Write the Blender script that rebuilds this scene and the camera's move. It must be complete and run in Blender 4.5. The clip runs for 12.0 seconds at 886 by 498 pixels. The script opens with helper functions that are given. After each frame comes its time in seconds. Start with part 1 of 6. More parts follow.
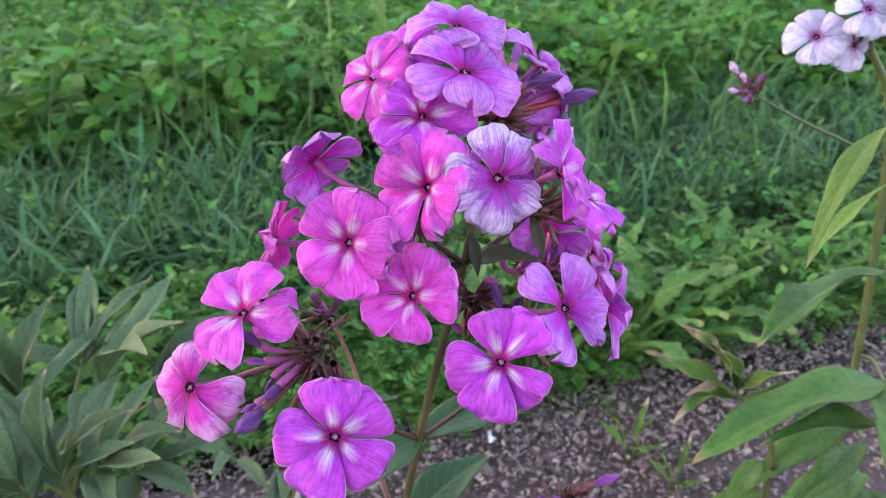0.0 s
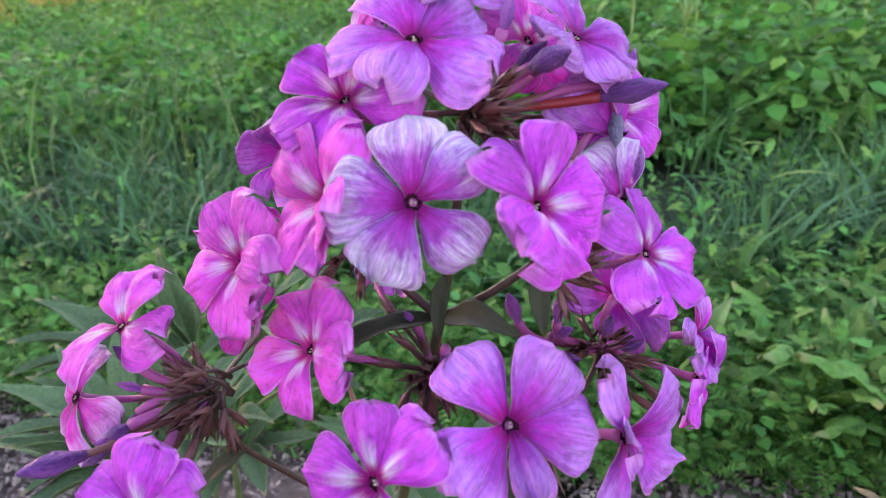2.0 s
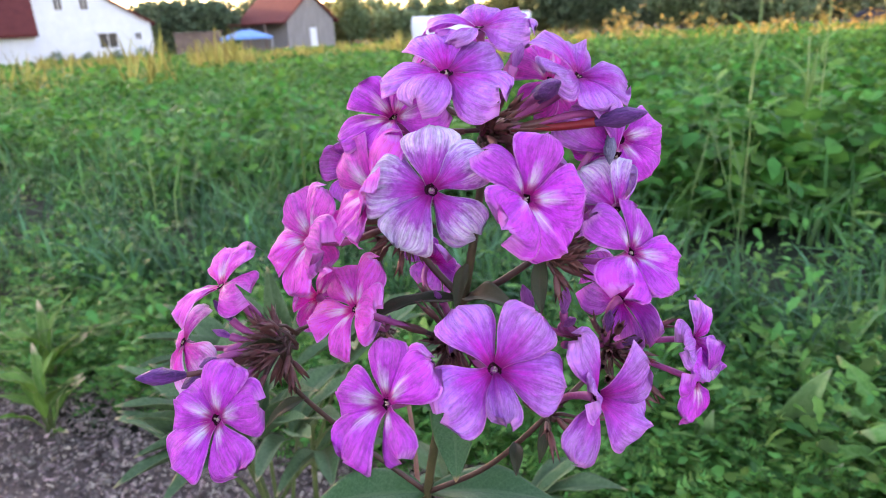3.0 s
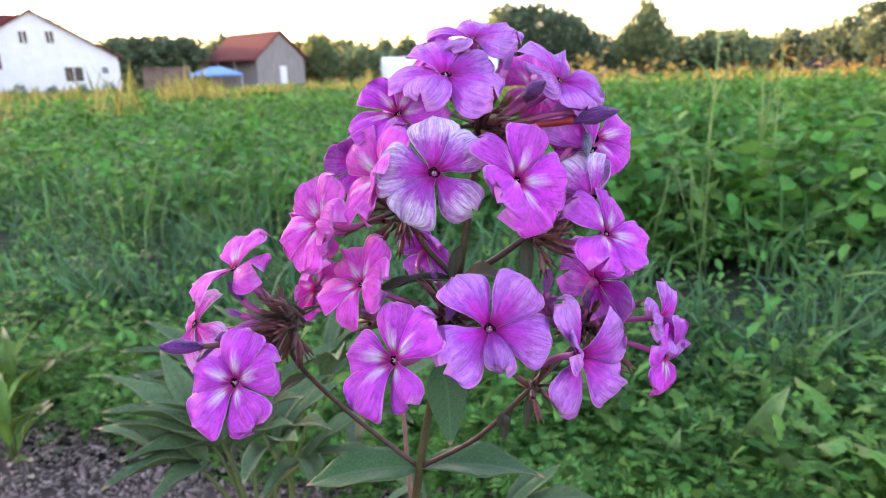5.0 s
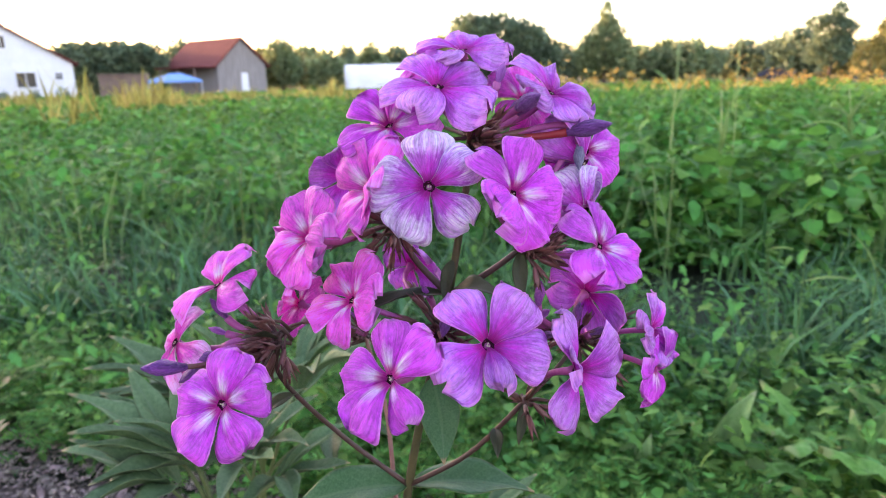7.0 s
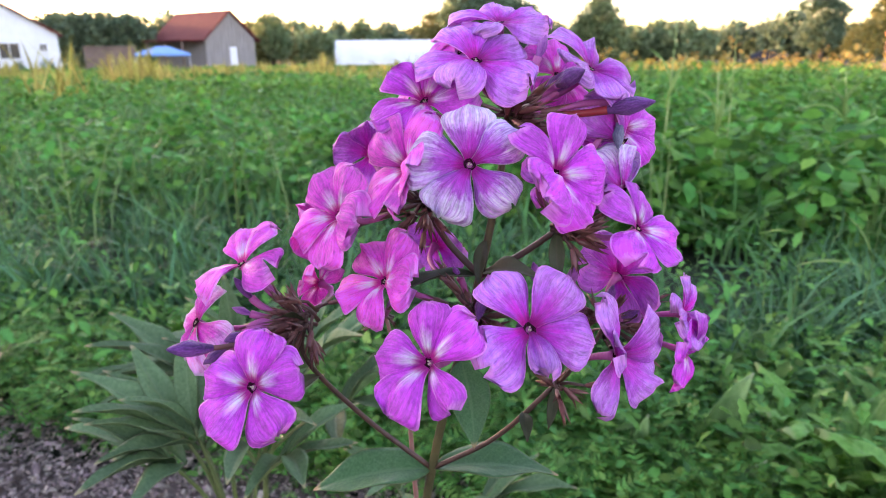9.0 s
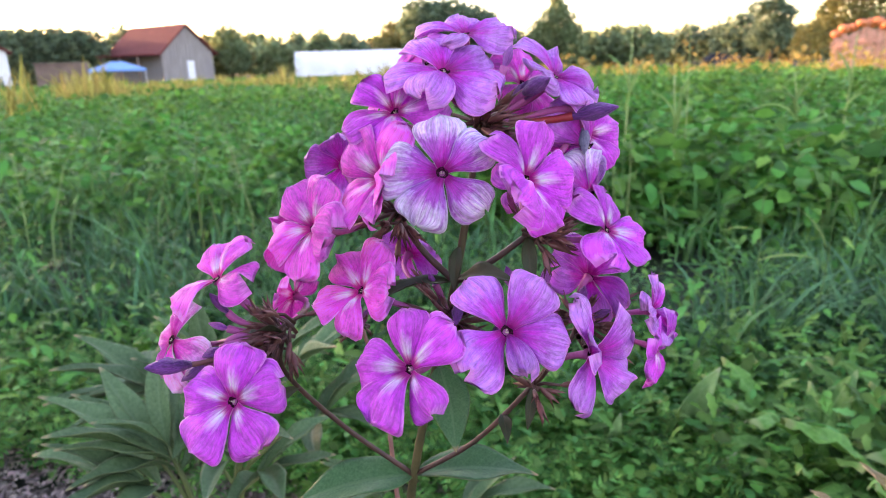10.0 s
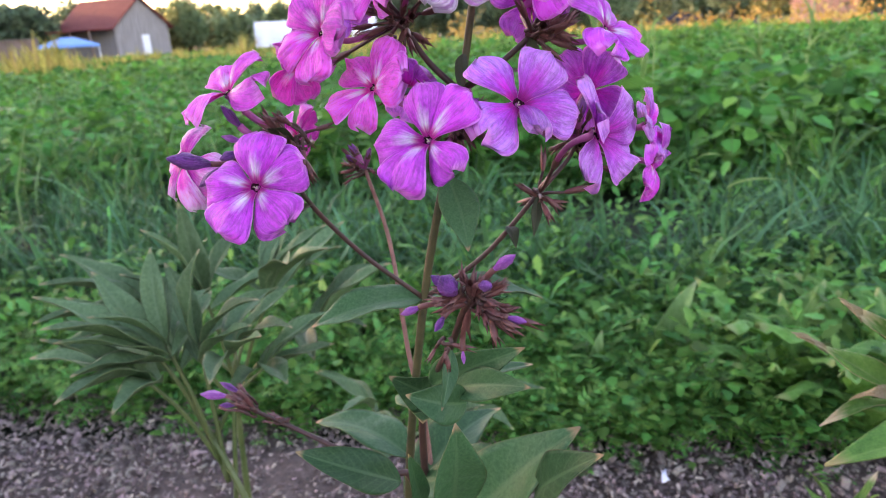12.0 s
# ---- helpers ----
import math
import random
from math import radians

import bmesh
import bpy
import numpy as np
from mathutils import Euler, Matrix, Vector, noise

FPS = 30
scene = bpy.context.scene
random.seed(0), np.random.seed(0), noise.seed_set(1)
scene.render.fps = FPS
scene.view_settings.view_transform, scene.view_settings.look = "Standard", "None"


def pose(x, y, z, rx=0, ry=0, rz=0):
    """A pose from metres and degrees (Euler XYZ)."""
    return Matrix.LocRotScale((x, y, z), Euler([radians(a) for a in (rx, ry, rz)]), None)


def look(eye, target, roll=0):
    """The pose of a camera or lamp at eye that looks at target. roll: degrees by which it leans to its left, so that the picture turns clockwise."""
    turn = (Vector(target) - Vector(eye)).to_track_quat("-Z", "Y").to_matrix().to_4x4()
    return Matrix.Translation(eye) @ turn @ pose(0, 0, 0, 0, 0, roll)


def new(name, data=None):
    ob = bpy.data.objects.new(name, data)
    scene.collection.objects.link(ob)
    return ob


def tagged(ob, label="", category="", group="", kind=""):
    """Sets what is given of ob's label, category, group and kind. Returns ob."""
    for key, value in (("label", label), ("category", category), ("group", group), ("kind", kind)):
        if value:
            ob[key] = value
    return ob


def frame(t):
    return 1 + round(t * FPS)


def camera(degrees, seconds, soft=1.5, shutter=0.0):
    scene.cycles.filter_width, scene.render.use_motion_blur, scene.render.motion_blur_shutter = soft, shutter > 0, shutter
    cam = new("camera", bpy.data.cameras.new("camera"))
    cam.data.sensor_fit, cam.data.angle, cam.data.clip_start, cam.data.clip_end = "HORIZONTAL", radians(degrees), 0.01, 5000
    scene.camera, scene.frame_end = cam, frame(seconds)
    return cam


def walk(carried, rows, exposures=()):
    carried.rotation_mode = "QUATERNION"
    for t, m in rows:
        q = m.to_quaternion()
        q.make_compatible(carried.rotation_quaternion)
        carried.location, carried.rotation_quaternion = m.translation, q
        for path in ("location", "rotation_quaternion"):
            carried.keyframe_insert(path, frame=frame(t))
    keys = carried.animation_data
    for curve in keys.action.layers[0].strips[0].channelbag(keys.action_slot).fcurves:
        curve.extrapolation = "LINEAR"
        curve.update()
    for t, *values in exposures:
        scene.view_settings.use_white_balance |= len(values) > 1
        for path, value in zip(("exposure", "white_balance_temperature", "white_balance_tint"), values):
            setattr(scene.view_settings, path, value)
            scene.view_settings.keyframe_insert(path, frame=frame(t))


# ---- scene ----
cam = camera(68.3, 12.0, soft=1.0)
# seconds, eye x y z, turn about x y z
PATH = [
    (0, 0.00000, 0.00000, 0.60000, 64.379, 1.096, -0.526),
    (0.5, 0.00144, -0.00484, 0.60174, 64.453, 1.445, -0.064),
    (1, 0.00099, -0.00282, 0.60195, 65.680, -1.175, 1.324),
    (1.5, 0.03289, 0.03666, 0.59538, 65.072, -0.163, 13.913),
    (2, 0.07663, 0.08303, 0.57685, 65.884, 3.031, 26.160),
    (2.5, 0.10460, 0.07417, 0.57811, 72.112, 3.176, 33.854),
    (2.7, 0.11092, 0.06750, 0.57652, 71.252, 2.812, 36.338),
    (4.3, 0.12869, 0.03063, 0.55607, 75.695, 1.555, 36.256),
    (4.5, 0.12511, 0.03339, 0.56100, 75.512, 1.351, 35.226),
    (5, 0.12591, 0.02945, 0.56234, 74.845, 1.647, 33.779),
    (5.5, 0.12134, 0.03113, 0.56196, 75.142, 3.168, 32.407),
    (6, 0.11777, 0.02560, 0.56191, 75.472, 2.094, 30.881),
    (6.5, 0.11596, 0.02650, 0.56413, 75.392, 1.508, 30.299),
    (7, 0.11623, 0.02804, 0.56379, 75.422, 1.336, 30.671),
    (7.2, 0.11738, 0.03027, 0.56618, 75.686, 1.647, 31.124),
    (8.8, 0.10527, 0.02525, 0.56304, 74.129, 0.423, 30.893),
    (9, 0.10090, 0.02621, 0.56272, 73.574, 0.487, 29.946),
    (9.5, 0.09630, 0.02679, 0.56215, 72.636, -0.919, 26.803),
    (10, 0.10053, 0.02211, 0.56352, 74.219, 1.714, 26.639),
    (10.5, 0.10728, 0.02112, 0.55655, 74.659, 1.538, 27.396),
    (11, 0.10377, 0.01448, 0.55256, 74.656, 1.000, 28.153),
    (11.5, 0.11396, 0.00494, 0.54460, 75.279, 2.480, 27.419),
    (11.7, 0.11325, 0.00060, 0.52418, 75.178, 2.275, 27.225),
    (11.8, 0.10856, -0.00134, 0.51701, 74.065, 2.332, 26.497),
    (12, 0.09716, -0.00577, 0.51302, 71.444, 3.165, 23.588),
]
walk(cam, [(t, pose(x, y, z, rx, ry, rz)) for t, x, y, z, rx, ry, rz in PATH],
     exposures=[(0.0, 3.40, 7250, 46), (12.0, 3.40, 7250, 46)])
cam.data.dof.use_dof = True
cam.data.dof.focus_distance, cam.data.dof.aperture_fstop = 0.195, 23.0

# ---- world and sun ----
SUN_YAW, SUN_EL = 84.0, 5.5          # the sun stands low on the left, degrees left of +y
world = bpy.data.worlds.new("world")
scene.world = world
world.use_nodes = True
wn = world.node_tree.nodes
sky = wn.new("ShaderNodeTexSky")
sky.sky_type = "NISHITA"
sky.sun_disc = False
sky.sun_elevation = radians(SUN_EL)
sky.sun_rotation = radians(-SUN_YAW)
sky.air_density, sky.dust_density, sky.ozone_density = 1.0, 1.0, 1.5
world.node_tree.links.new(sky.outputs[0], wn["Background"].inputs[0])
wn["Background"].inputs[1].default_value = 0.15
sun_data = bpy.data.lights.new("sun", "SUN")
sun_data.energy, sun_data.angle, sun_data.color = 1.4, radians(0.6), (1.0, 0.66, 0.32)
sun = new("sun", sun_data)
ys, es = radians(SUN_YAW), radians(SUN_EL)
toward = Vector((-math.sin(ys) * math.cos(es), math.cos(ys) * math.cos(es), math.sin(es)))
sun.matrix_world = look(toward * 50, (0, 0, 0))


# ---- materials ----
def nodes_of(name):
    m = bpy.data.materials.new(name)
    m.use_nodes = True
    nt = m.node_tree
    return m, nt.nodes, nt.links, nt.nodes["Principled BSDF"]


def ramp(nodes, stops):
    r = nodes.new("ShaderNodeValToRGB")
    el = r.color_ramp.elements
    while len(el) < len(stops):
        el.new(0.5)
    for e, (p, c) in zip(el, stops):
        e.position, e.color = p, (*c, 1)
    return r


def mix(nodes, links, a, b, f, kind="MIX"):
    x = nodes.new("ShaderNodeMix")
    x.data_type, x.blend_type = "RGBA", kind
    for sock, v in ((x.inputs[6], a), (x.inputs[7], b), (x.inputs[0], f)):
        if hasattr(v, "links"):
            links.new(v, sock)
        elif isinstance(v, tuple):
            sock.default_value = (*v, 1)
        else:
            sock.default_value = v
    return x.outputs[2]


def noise_of(nodes, links, coord, scale, detail=4.0, stretch=None, rough=0.55):
    n = nodes.new("ShaderNodeTexNoise")
    n.inputs["Scale"].default_value, n.inputs["Detail"].default_value = scale, detail
    n.inputs["Roughness"].default_value = rough
    if stretch:
        mp = nodes.new("ShaderNodeMapping")
        mp.inputs["Scale"].default_value = stretch
        links.new(coord, mp.inputs["Vector"])
        coord = mp.outputs[0]
    links.new(coord, n.inputs["Vector"])
    return n.outputs["Fac"]


def bump(nodes, links, bsdf, fac, strength, dist):
    b = nodes.new("ShaderNodeBump")
    b.inputs["Strength"].default_value, b.inputs["Distance"].default_value = strength, dist
    links.new(fac, b.inputs["Height"])
    links.new(b.outputs[0], bsdf.inputs["Normal"])


def translucent(m, nodes, links, bsdf, colour, amount):
    """Lets light through a thin petal or leaf."""
    t = nodes.new("ShaderNodeBsdfTranslucent")
    if hasattr(colour, "links"):
        links.new(colour, t.inputs["Color"])
    else:
        t.inputs["Color"].default_value = (*colour, 1)
    s = nodes.new("ShaderNodeMixShader")
    s.inputs[0].default_value = amount
    links.new(bsdf.outputs[0], s.inputs[1])
    links.new(t.outputs[0], s.inputs[2])
    links.new(s.outputs[0], nodes["Material Output"].inputs["Surface"])


def surface(name, low, high, scale=30.0, rough=0.7, relief=0.3, depth=0.002, island=0.0, grain=6.0, metal=0.0, clear=0.0, stretch=None, third=None):
    """Colour from noise at two scales, with relief; island: spread of value from piece to piece."""
    m, nd, ln, b = nodes_of(name)
    co = nd.new("ShaderNodeTexCoord").outputs["Object"]
    big = noise_of(nd, ln, co, scale, 3.0, stretch)
    fine = noise_of(nd, ln, co, scale * grain, 5.0, stretch)
    stops = [(0.32, low), (0.68, high)] if third is None else [(0.3, low), (0.5, third), (0.7, high)]
    r = ramp(nd, stops)
    f = mix(nd, ln, big, fine, 0.4)
    ln.new(f, r.inputs[0])
    col = r.outputs[0]
    if island:
        g = nd.new("ShaderNodeNewGeometry")
        hsv = nd.new("ShaderNodeHueSaturation")
        mr = nd.new("ShaderNodeMapRange")
        mr.inputs[3].default_value, mr.inputs[4].default_value = 1 - island, 1 + island
        ln.new(g.outputs["Random Per Island"], mr.inputs[0])
        ln.new(mr.outputs[0], hsv.inputs["Value"])
        mh = nd.new("ShaderNodeMapRange")
        mh.inputs[3].default_value, mh.inputs[4].default_value = 0.5 + island * 0.06, 0.5 - island * 0.06
        wob = nd.new("ShaderNodeMath")
        wob.operation, wob.inputs[1].default_value = "FRACT", 0
        mul = nd.new("ShaderNodeMath")
        mul.operation, mul.inputs[1].default_value = "MULTIPLY", 7.3
        ln.new(g.outputs["Random Per Island"], mul.inputs[0])
        ln.new(mul.outputs[0], wob.inputs[0])
        ln.new(wob.outputs[0], mh.inputs[0])
        ln.new(mh.outputs[0], hsv.inputs["Hue"])
        ln.new(col, hsv.inputs["Color"])
        col = hsv.outputs[0]
    ln.new(col, b.inputs["Base Color"])
    b.inputs["Roughness"].default_value, b.inputs["Metallic"].default_value = rough, metal
    b.inputs["Coat Weight"].default_value = clear
    bump(nd, ln, b, fine, relief, depth)
    return m, nd, ln, b, col


def leafy(name, low, high, scale, rough=0.45, through_light=0.3, island=0.35, relief=0.2, depth=0.001):
    m, nd, ln, b, col = surface(name, low, high, scale, rough, relief, depth, island)
    b.inputs["Specular IOR Level"].default_value = 0.14
    translucent(m, nd, ln, b, col, through_light)
    return m


def veined_leaf(name, low, high, vein, tip, scale, rough=0.5, through_light=0.22, tip_from=0.93, edged=0.22):
    """A broad leaf with a pale midrib, side veins in relief and a worn tip and edge."""
    m, nd, ln, b, col = surface(name, low, high, scale, rough, 0.2, 0.0008, 0.0)

    def calc(op, x, y=0.0, z=0.0):
        n = nd.new("ShaderNodeMath")
        n.operation = op
        for sock, v in zip(n.inputs, (x, y, z)):
            if hasattr(v, "links"):
                ln.new(v, sock)
            else:
                sock.default_value = v
        return n.outputs[0]

    uv = nd.new("ShaderNodeUVMap")
    uv.uv_map = "UVMap"
    sep = nd.new("ShaderNodeSeparateXYZ")
    ln.new(uv.outputs[0], sep.inputs[0])
    u, v = sep.outputs["X"], sep.outputs["Y"]
    off = calc("ABSOLUTE", calc("MULTIPLY_ADD", u, 2.0, -1.0))
    side = calc("PINGPONG", calc("MULTIPLY_ADD", v, 9.0, calc("MULTIPLY", off, -2.2)), 0.5)
    rs = ramp(nd, [(0.0, (1,) * 3), (0.09, (0.25,) * 3), (0.3, (0,) * 3)])
    ln.new(side, rs.inputs[0])
    rm = ramp(nd, [(0.0, (1,) * 3), (0.05, (0.9,) * 3), (0.11, (0,) * 3)])
    ln.new(off, rm.inputs[0])
    lines = calc("MAXIMUM", calc("MULTIPLY", rs.outputs[0], 0.45), rm.outputs[0])
    info = nd.new("ShaderNodeObjectInfo")
    hsv = nd.new("ShaderNodeHueSaturation")
    mr = nd.new("ShaderNodeMapRange")
    mr.inputs[3].default_value, mr.inputs[4].default_value = 0.72, 1.3
    ln.new(info.outputs["Random"], mr.inputs[0])
    ln.new(mr.outputs[0], hsv.inputs["Value"])
    ln.new(col, hsv.inputs["Color"])
    col = mix(nd, ln, hsv.outputs[0], vein, calc("MULTIPLY", lines, 0.38))
    rt = ramp(nd, [(tip_from, (0,) * 3), (tip_from * 0.45 + 0.55, (1,) * 3)])
    worn = noise_of(nd, ln, uv.outputs[0], 9.0, 3.0)
    ln.new(calc("ADD", v, calc("MULTIPLY_ADD", worn, 0.8 * (1 - tip_from), -0.4 * (1 - tip_from))), rt.inputs[0])
    re_ = ramp(nd, [(0.94, (0,) * 3), (1.0, (edged,) * 3)])
    ln.new(off, re_.inputs[0])
    col = mix(nd, ln, col, tip, calc("MAXIMUM", rt.outputs[0], re_.outputs[0]))
    ln.new(col, b.inputs["Base Color"])
    b.inputs["Specular IOR Level"].default_value = 0.2
    bump(nd, ln, b, lines, -0.5, 0.0012)
    translucent(m, nd, ln, b, col, through_light)
    return m


def petal_material(name, body, edge, flame, eye, reach, frost, veined, centred):
    """A petal: a dark eye, a flame of another tint that frays outwards along the veins, and a frosted outer blade.
    reach: how far the flame runs; frost: how pale the outer blade is; centred: how far the flame keeps to the midline."""
    m, nd, ln, b = nodes_of(name)

    def calc(op, x, y=0.0, z=0.0, clamp=False):
        n = nd.new("ShaderNodeMath")
        n.operation, n.use_clamp = op, clamp
        for sock, v in zip(n.inputs, (x, y, z)):
            if hasattr(v, "links"):
                ln.new(v, sock)
            else:
                sock.default_value = v
        return n.outputs[0]

    def steps(fac, stops):
        r = ramp(nd, [(p, (c, c, c)) for p, c in stops])
        ln.new(fac, r.inputs[0])
        return r.outputs[0]

    uv = nd.new("ShaderNodeUVMap")
    uv.uv_map = "UVMap"
    sep = nd.new("ShaderNodeSeparateXYZ")
    ln.new(uv.outputs[0], sep.inputs[0])
    info = nd.new("ShaderNodeObjectInfo")
    comb = nd.new("ShaderNodeCombineXYZ")
    ln.new(calc("MULTIPLY", info.outputs["Random"], 40.0), comb.inputs[2])
    shift = nd.new("ShaderNodeVectorMath")
    shift.operation = "ADD"
    ln.new(uv.outputs[0], shift.inputs[0])
    ln.new(comb.outputs[0], shift.inputs[1])
    vec = shift.outputs[0]
    u, v = sep.outputs["X"], sep.outputs["Y"]
    off = calc("ABSOLUTE", calc("MULTIPLY_ADD", u, 2.0, -1.0))
    rays = noise_of(nd, ln, vec, 1.0, 2.0, (7.0, 0.7, 1.0))
    streak = steps(noise_of(nd, ln, vec, 1.0, 3.0, (16.0, 0.8, 1.0), 0.6), [(0.38, 0), (0.58, 1)])
    veins = noise_of(nd, ln, vec, 1.0, 3.0, (30.0, 2.0, 1.0), 0.65)
    blot = noise_of(nd, ln, vec, 1.0, 4.0, (6.0, 3.4, 1.0), 0.7)
    crumple = noise_of(nd, ln, vec, 1.0, 5.0, (16.0, 11.0, 1.0), 0.65)
    fray = calc("MULTIPLY_ADD", rays, 0.6, -0.3)
    along = calc("ADD", v, calc("ADD", fray, calc("MULTIPLY", calc("POWER", off, 1.5), centred)))
    flame_f = steps(along, [(0.02, 1), (reach * 0.6, 1.0), (reach, 0.5), (reach * 1.5, 0.0)])
    flame_f = calc("MULTIPLY", flame_f, calc("MULTIPLY_ADD", streak, 0.4, 0.75, True))
    flame_f = calc("MULTIPLY", flame_f, steps(off, [(0.0, 0.6), (0.03, 0.7), (0.10, 1.0)]))
    frost_f = steps(calc("ADD", v, calc("MULTIPLY_ADD", blot, 1.1, -0.55)), [(0.44, 0), (0.58, 0.6), (0.76, 1)])
    frost_f = calc("MULTIPLY", frost_f, calc("MULTIPLY_ADD", streak, 0.6, 0.4))
    deep = tuple(c * 0.78 for c in body)
    ground_col = mix(nd, ln, body, deep, steps(blot, [(0.36, 1), (0.56, 0)]))
    col = mix(nd, ln, ground_col, edge, calc("MULTIPLY", frost_f, frost))
    line = steps(veins, [(0.40, 1), (0.50, 0)])
    dark = tuple(c * 0.55 for c in body)
    col = mix(nd, ln, col, dark, calc("MULTIPLY", line, veined))
    col = mix(nd, ln, col, flame, flame_f)
    col = mix(nd, ln, col, eye, steps(calc("ADD", v, calc("MULTIPLY", fray, 0.35)), [(0.06, 1), (0.12, 0.75), (0.21, 0)]))
    speck = noise_of(nd, ln, vec, 1.0, 5.0, (60.0, 34.0, 1.0), 0.7)
    col = mix(nd, ln, col, tuple(c * 0.35 + 0.6 for c in edge), calc("MULTIPLY", steps(speck, [(0.60, 0), (0.74, 1)]), 0.10 + 0.35 * frost))
    # pale rim: an edge highlight put into the colour, setting neighbouring petals apart
    rim = steps(calc("ADD", calc("MAXIMUM", off, v), calc("MULTIPLY_ADD", crumple, 0.12, -0.06)), [(0.925, 0), (0.975, 1)])
    col = mix(nd, ln, col, tuple(c * 0.5 + 0.3 for c in edge) if frost > 0.5 else (0.98, 0.42, 0.86), calc("MULTIPLY", rim, 0.5 + 0.3 * frost))
    hsv = nd.new("ShaderNodeHueSaturation")
    mr = nd.new("ShaderNodeMapRange")
    mr.inputs[3].default_value, mr.inputs[4].default_value = 0.96, 1.26
    ln.new(info.outputs["Random"], mr.inputs[0])
    grainy = calc("MULTIPLY_ADD", calc("ADD", crumple, calc("MULTIPLY", veins, 0.9)), 0.85, 0.19)
    ln.new(calc("MULTIPLY", mr.outputs[0], grainy), hsv.inputs["Value"])
    ln.new(col, hsv.inputs["Color"])
    col = hsv.outputs[0]
    ln.new(col, b.inputs["Base Color"])
    b.inputs["Roughness"].default_value, b.inputs["Specular IOR Level"].default_value = 0.38, 0.5
    bump(nd, ln, b, mix(nd, ln, veins, crumple, 0.5), 1.0, 0.0018)
    translucent(m, nd, ln, b, col, 0.34)
    return m


PETAL = petal_material("petal_magenta", (0.82, 0.068, 0.79), (0.92, 0.34, 0.89), (0.98, 0.88, 0.99), (0.64, 0.010, 0.32), 0.43, 0.20, 0.17, 0.95)
# this pink holds weak warm sun on the left flowers, put into petal colour
PETAL_SUN_PINK = petal_material("petal_sun_pink", (0.92, 0.080, 0.70), (0.96, 0.36, 0.85), (0.99, 0.86, 0.96), (0.76, 0.014, 0.34), 0.42, 0.20, 0.16, 0.9)
PETAL_PALE = petal_material("petal_pale", (0.70, 0.17, 0.78), (0.92, 0.80, 0.97), (0.74, 0.045, 0.62), (0.58, 0.008, 0.32), 0.52, 1.0, 0.26, 0.55)
PETAL_LILAC = petal_material("petal_lilac", (0.69, 0.130, 0.77), (0.86, 0.52, 0.91), (0.74, 0.045, 0.62), (0.58, 0.008, 0.32), 0.50, 0.50, 0.20, 0.45)
PETAL_FADED = petal_material("petal_faded", (0.84, 0.12, 0.66), (0.94, 0.72, 0.92), (0.84, 0.040, 0.54), (0.70, 0.012, 0.30), 0.55, 0.65, 0.24, 0.35)
PETAL_WHITE = petal_material("petal_white", (0.78, 0.74, 0.95), (0.88, 0.86, 0.97), (0.66, 0.50, 0.82), (0.55, 0.16, 0.50), 0.22, 0.6, 0.15, 0.3)
TUBE = surface("corolla_tube", (0.26, 0.030, 0.14), (0.48, 0.10, 0.32), 120, 0.5, 0.2, 0.0004)[0]
TUBE_RED = surface("red_tube", (0.22, 0.008, 0.014), (0.38, 0.026, 0.030), 120, 0.45, 0.2, 0.0004)[0]
BUD = surface("bud_violet", (0.030, 0.008, 0.075), (0.34, 0.085, 0.40), 6, 0.4, 0.6, 0.02, stretch=(1, 0.12, 1))[0]
BUD_PINK = surface("bud_pink", (0.20, 0.022, 0.26), (0.55, 0.16, 0.58), 6, 0.4, 0.6, 0.02, stretch=(1, 0.12, 1))[0]
BUD_PALE = surface("bud_pale", (0.42, 0.24, 0.52), (0.80, 0.66, 0.82), 6, 0.5, 0.4, 0.02, stretch=(1, 0.12, 1))[0]
BUD_BLUE = surface("wilted_blue", (0.16, 0.15, 0.36), (0.55, 0.52, 0.72), 5, 0.7, 0.8, 0.03, stretch=(1, 0.3, 1))[0]
CALYX = surface("calyx_maroon", (0.075, 0.016, 0.024), (0.26, 0.070, 0.085), 160, 0.45, 0.3, 0.0004, 0.4, third=(0.135, 0.042, 0.040))[0]
STEM = surface("stem_maroon", (0.030, 0.014, 0.010), (0.090, 0.034, 0.026), 60, 0.5, 0.3, 0.0005)[0]
STEM_OLIVE = surface("stem_olive", (0.035, 0.036, 0.012), (0.10, 0.080, 0.032), 60, 0.5, 0.3, 0.0005)[0]
STEM_GREEN = surface("stem_green", (0.045, 0.085, 0.018), (0.11, 0.14, 0.045), 50, 0.5, 0.3, 0.0005)[0]
GRASS_CULM = surface("grass_culm", (0.19, 0.32, 0.09), (0.32, 0.45, 0.16), 50, 0.5, 0.3, 0.0005)[0]
STEM_PINK = surface("stem_pink", (0.18, 0.07, 0.06), (0.34, 0.17, 0.14), 50, 0.5, 0.3, 0.0005)[0]
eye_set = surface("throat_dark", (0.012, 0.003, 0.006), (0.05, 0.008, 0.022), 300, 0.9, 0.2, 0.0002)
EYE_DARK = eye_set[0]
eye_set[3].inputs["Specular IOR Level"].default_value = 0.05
ANTHER = surface("anther_cream", (0.45, 0.34, 0.20), (0.72, 0.64, 0.50), 300, 0.6, 0.2, 0.0002)[0]
LEAF_PHLOX = veined_leaf("phlox_leaf", (0.024, 0.092, 0.034), (0.062, 0.165, 0.064), (0.13, 0.25, 0.11), (0.34, 0.24, 0.12), 50, 0.42)
LEAF_BRACT = veined_leaf("bract_leaf", (0.036, 0.052, 0.024), (0.085, 0.095, 0.048), (0.10, 0.08, 0.05), (0.12, 0.06, 0.04), 90)
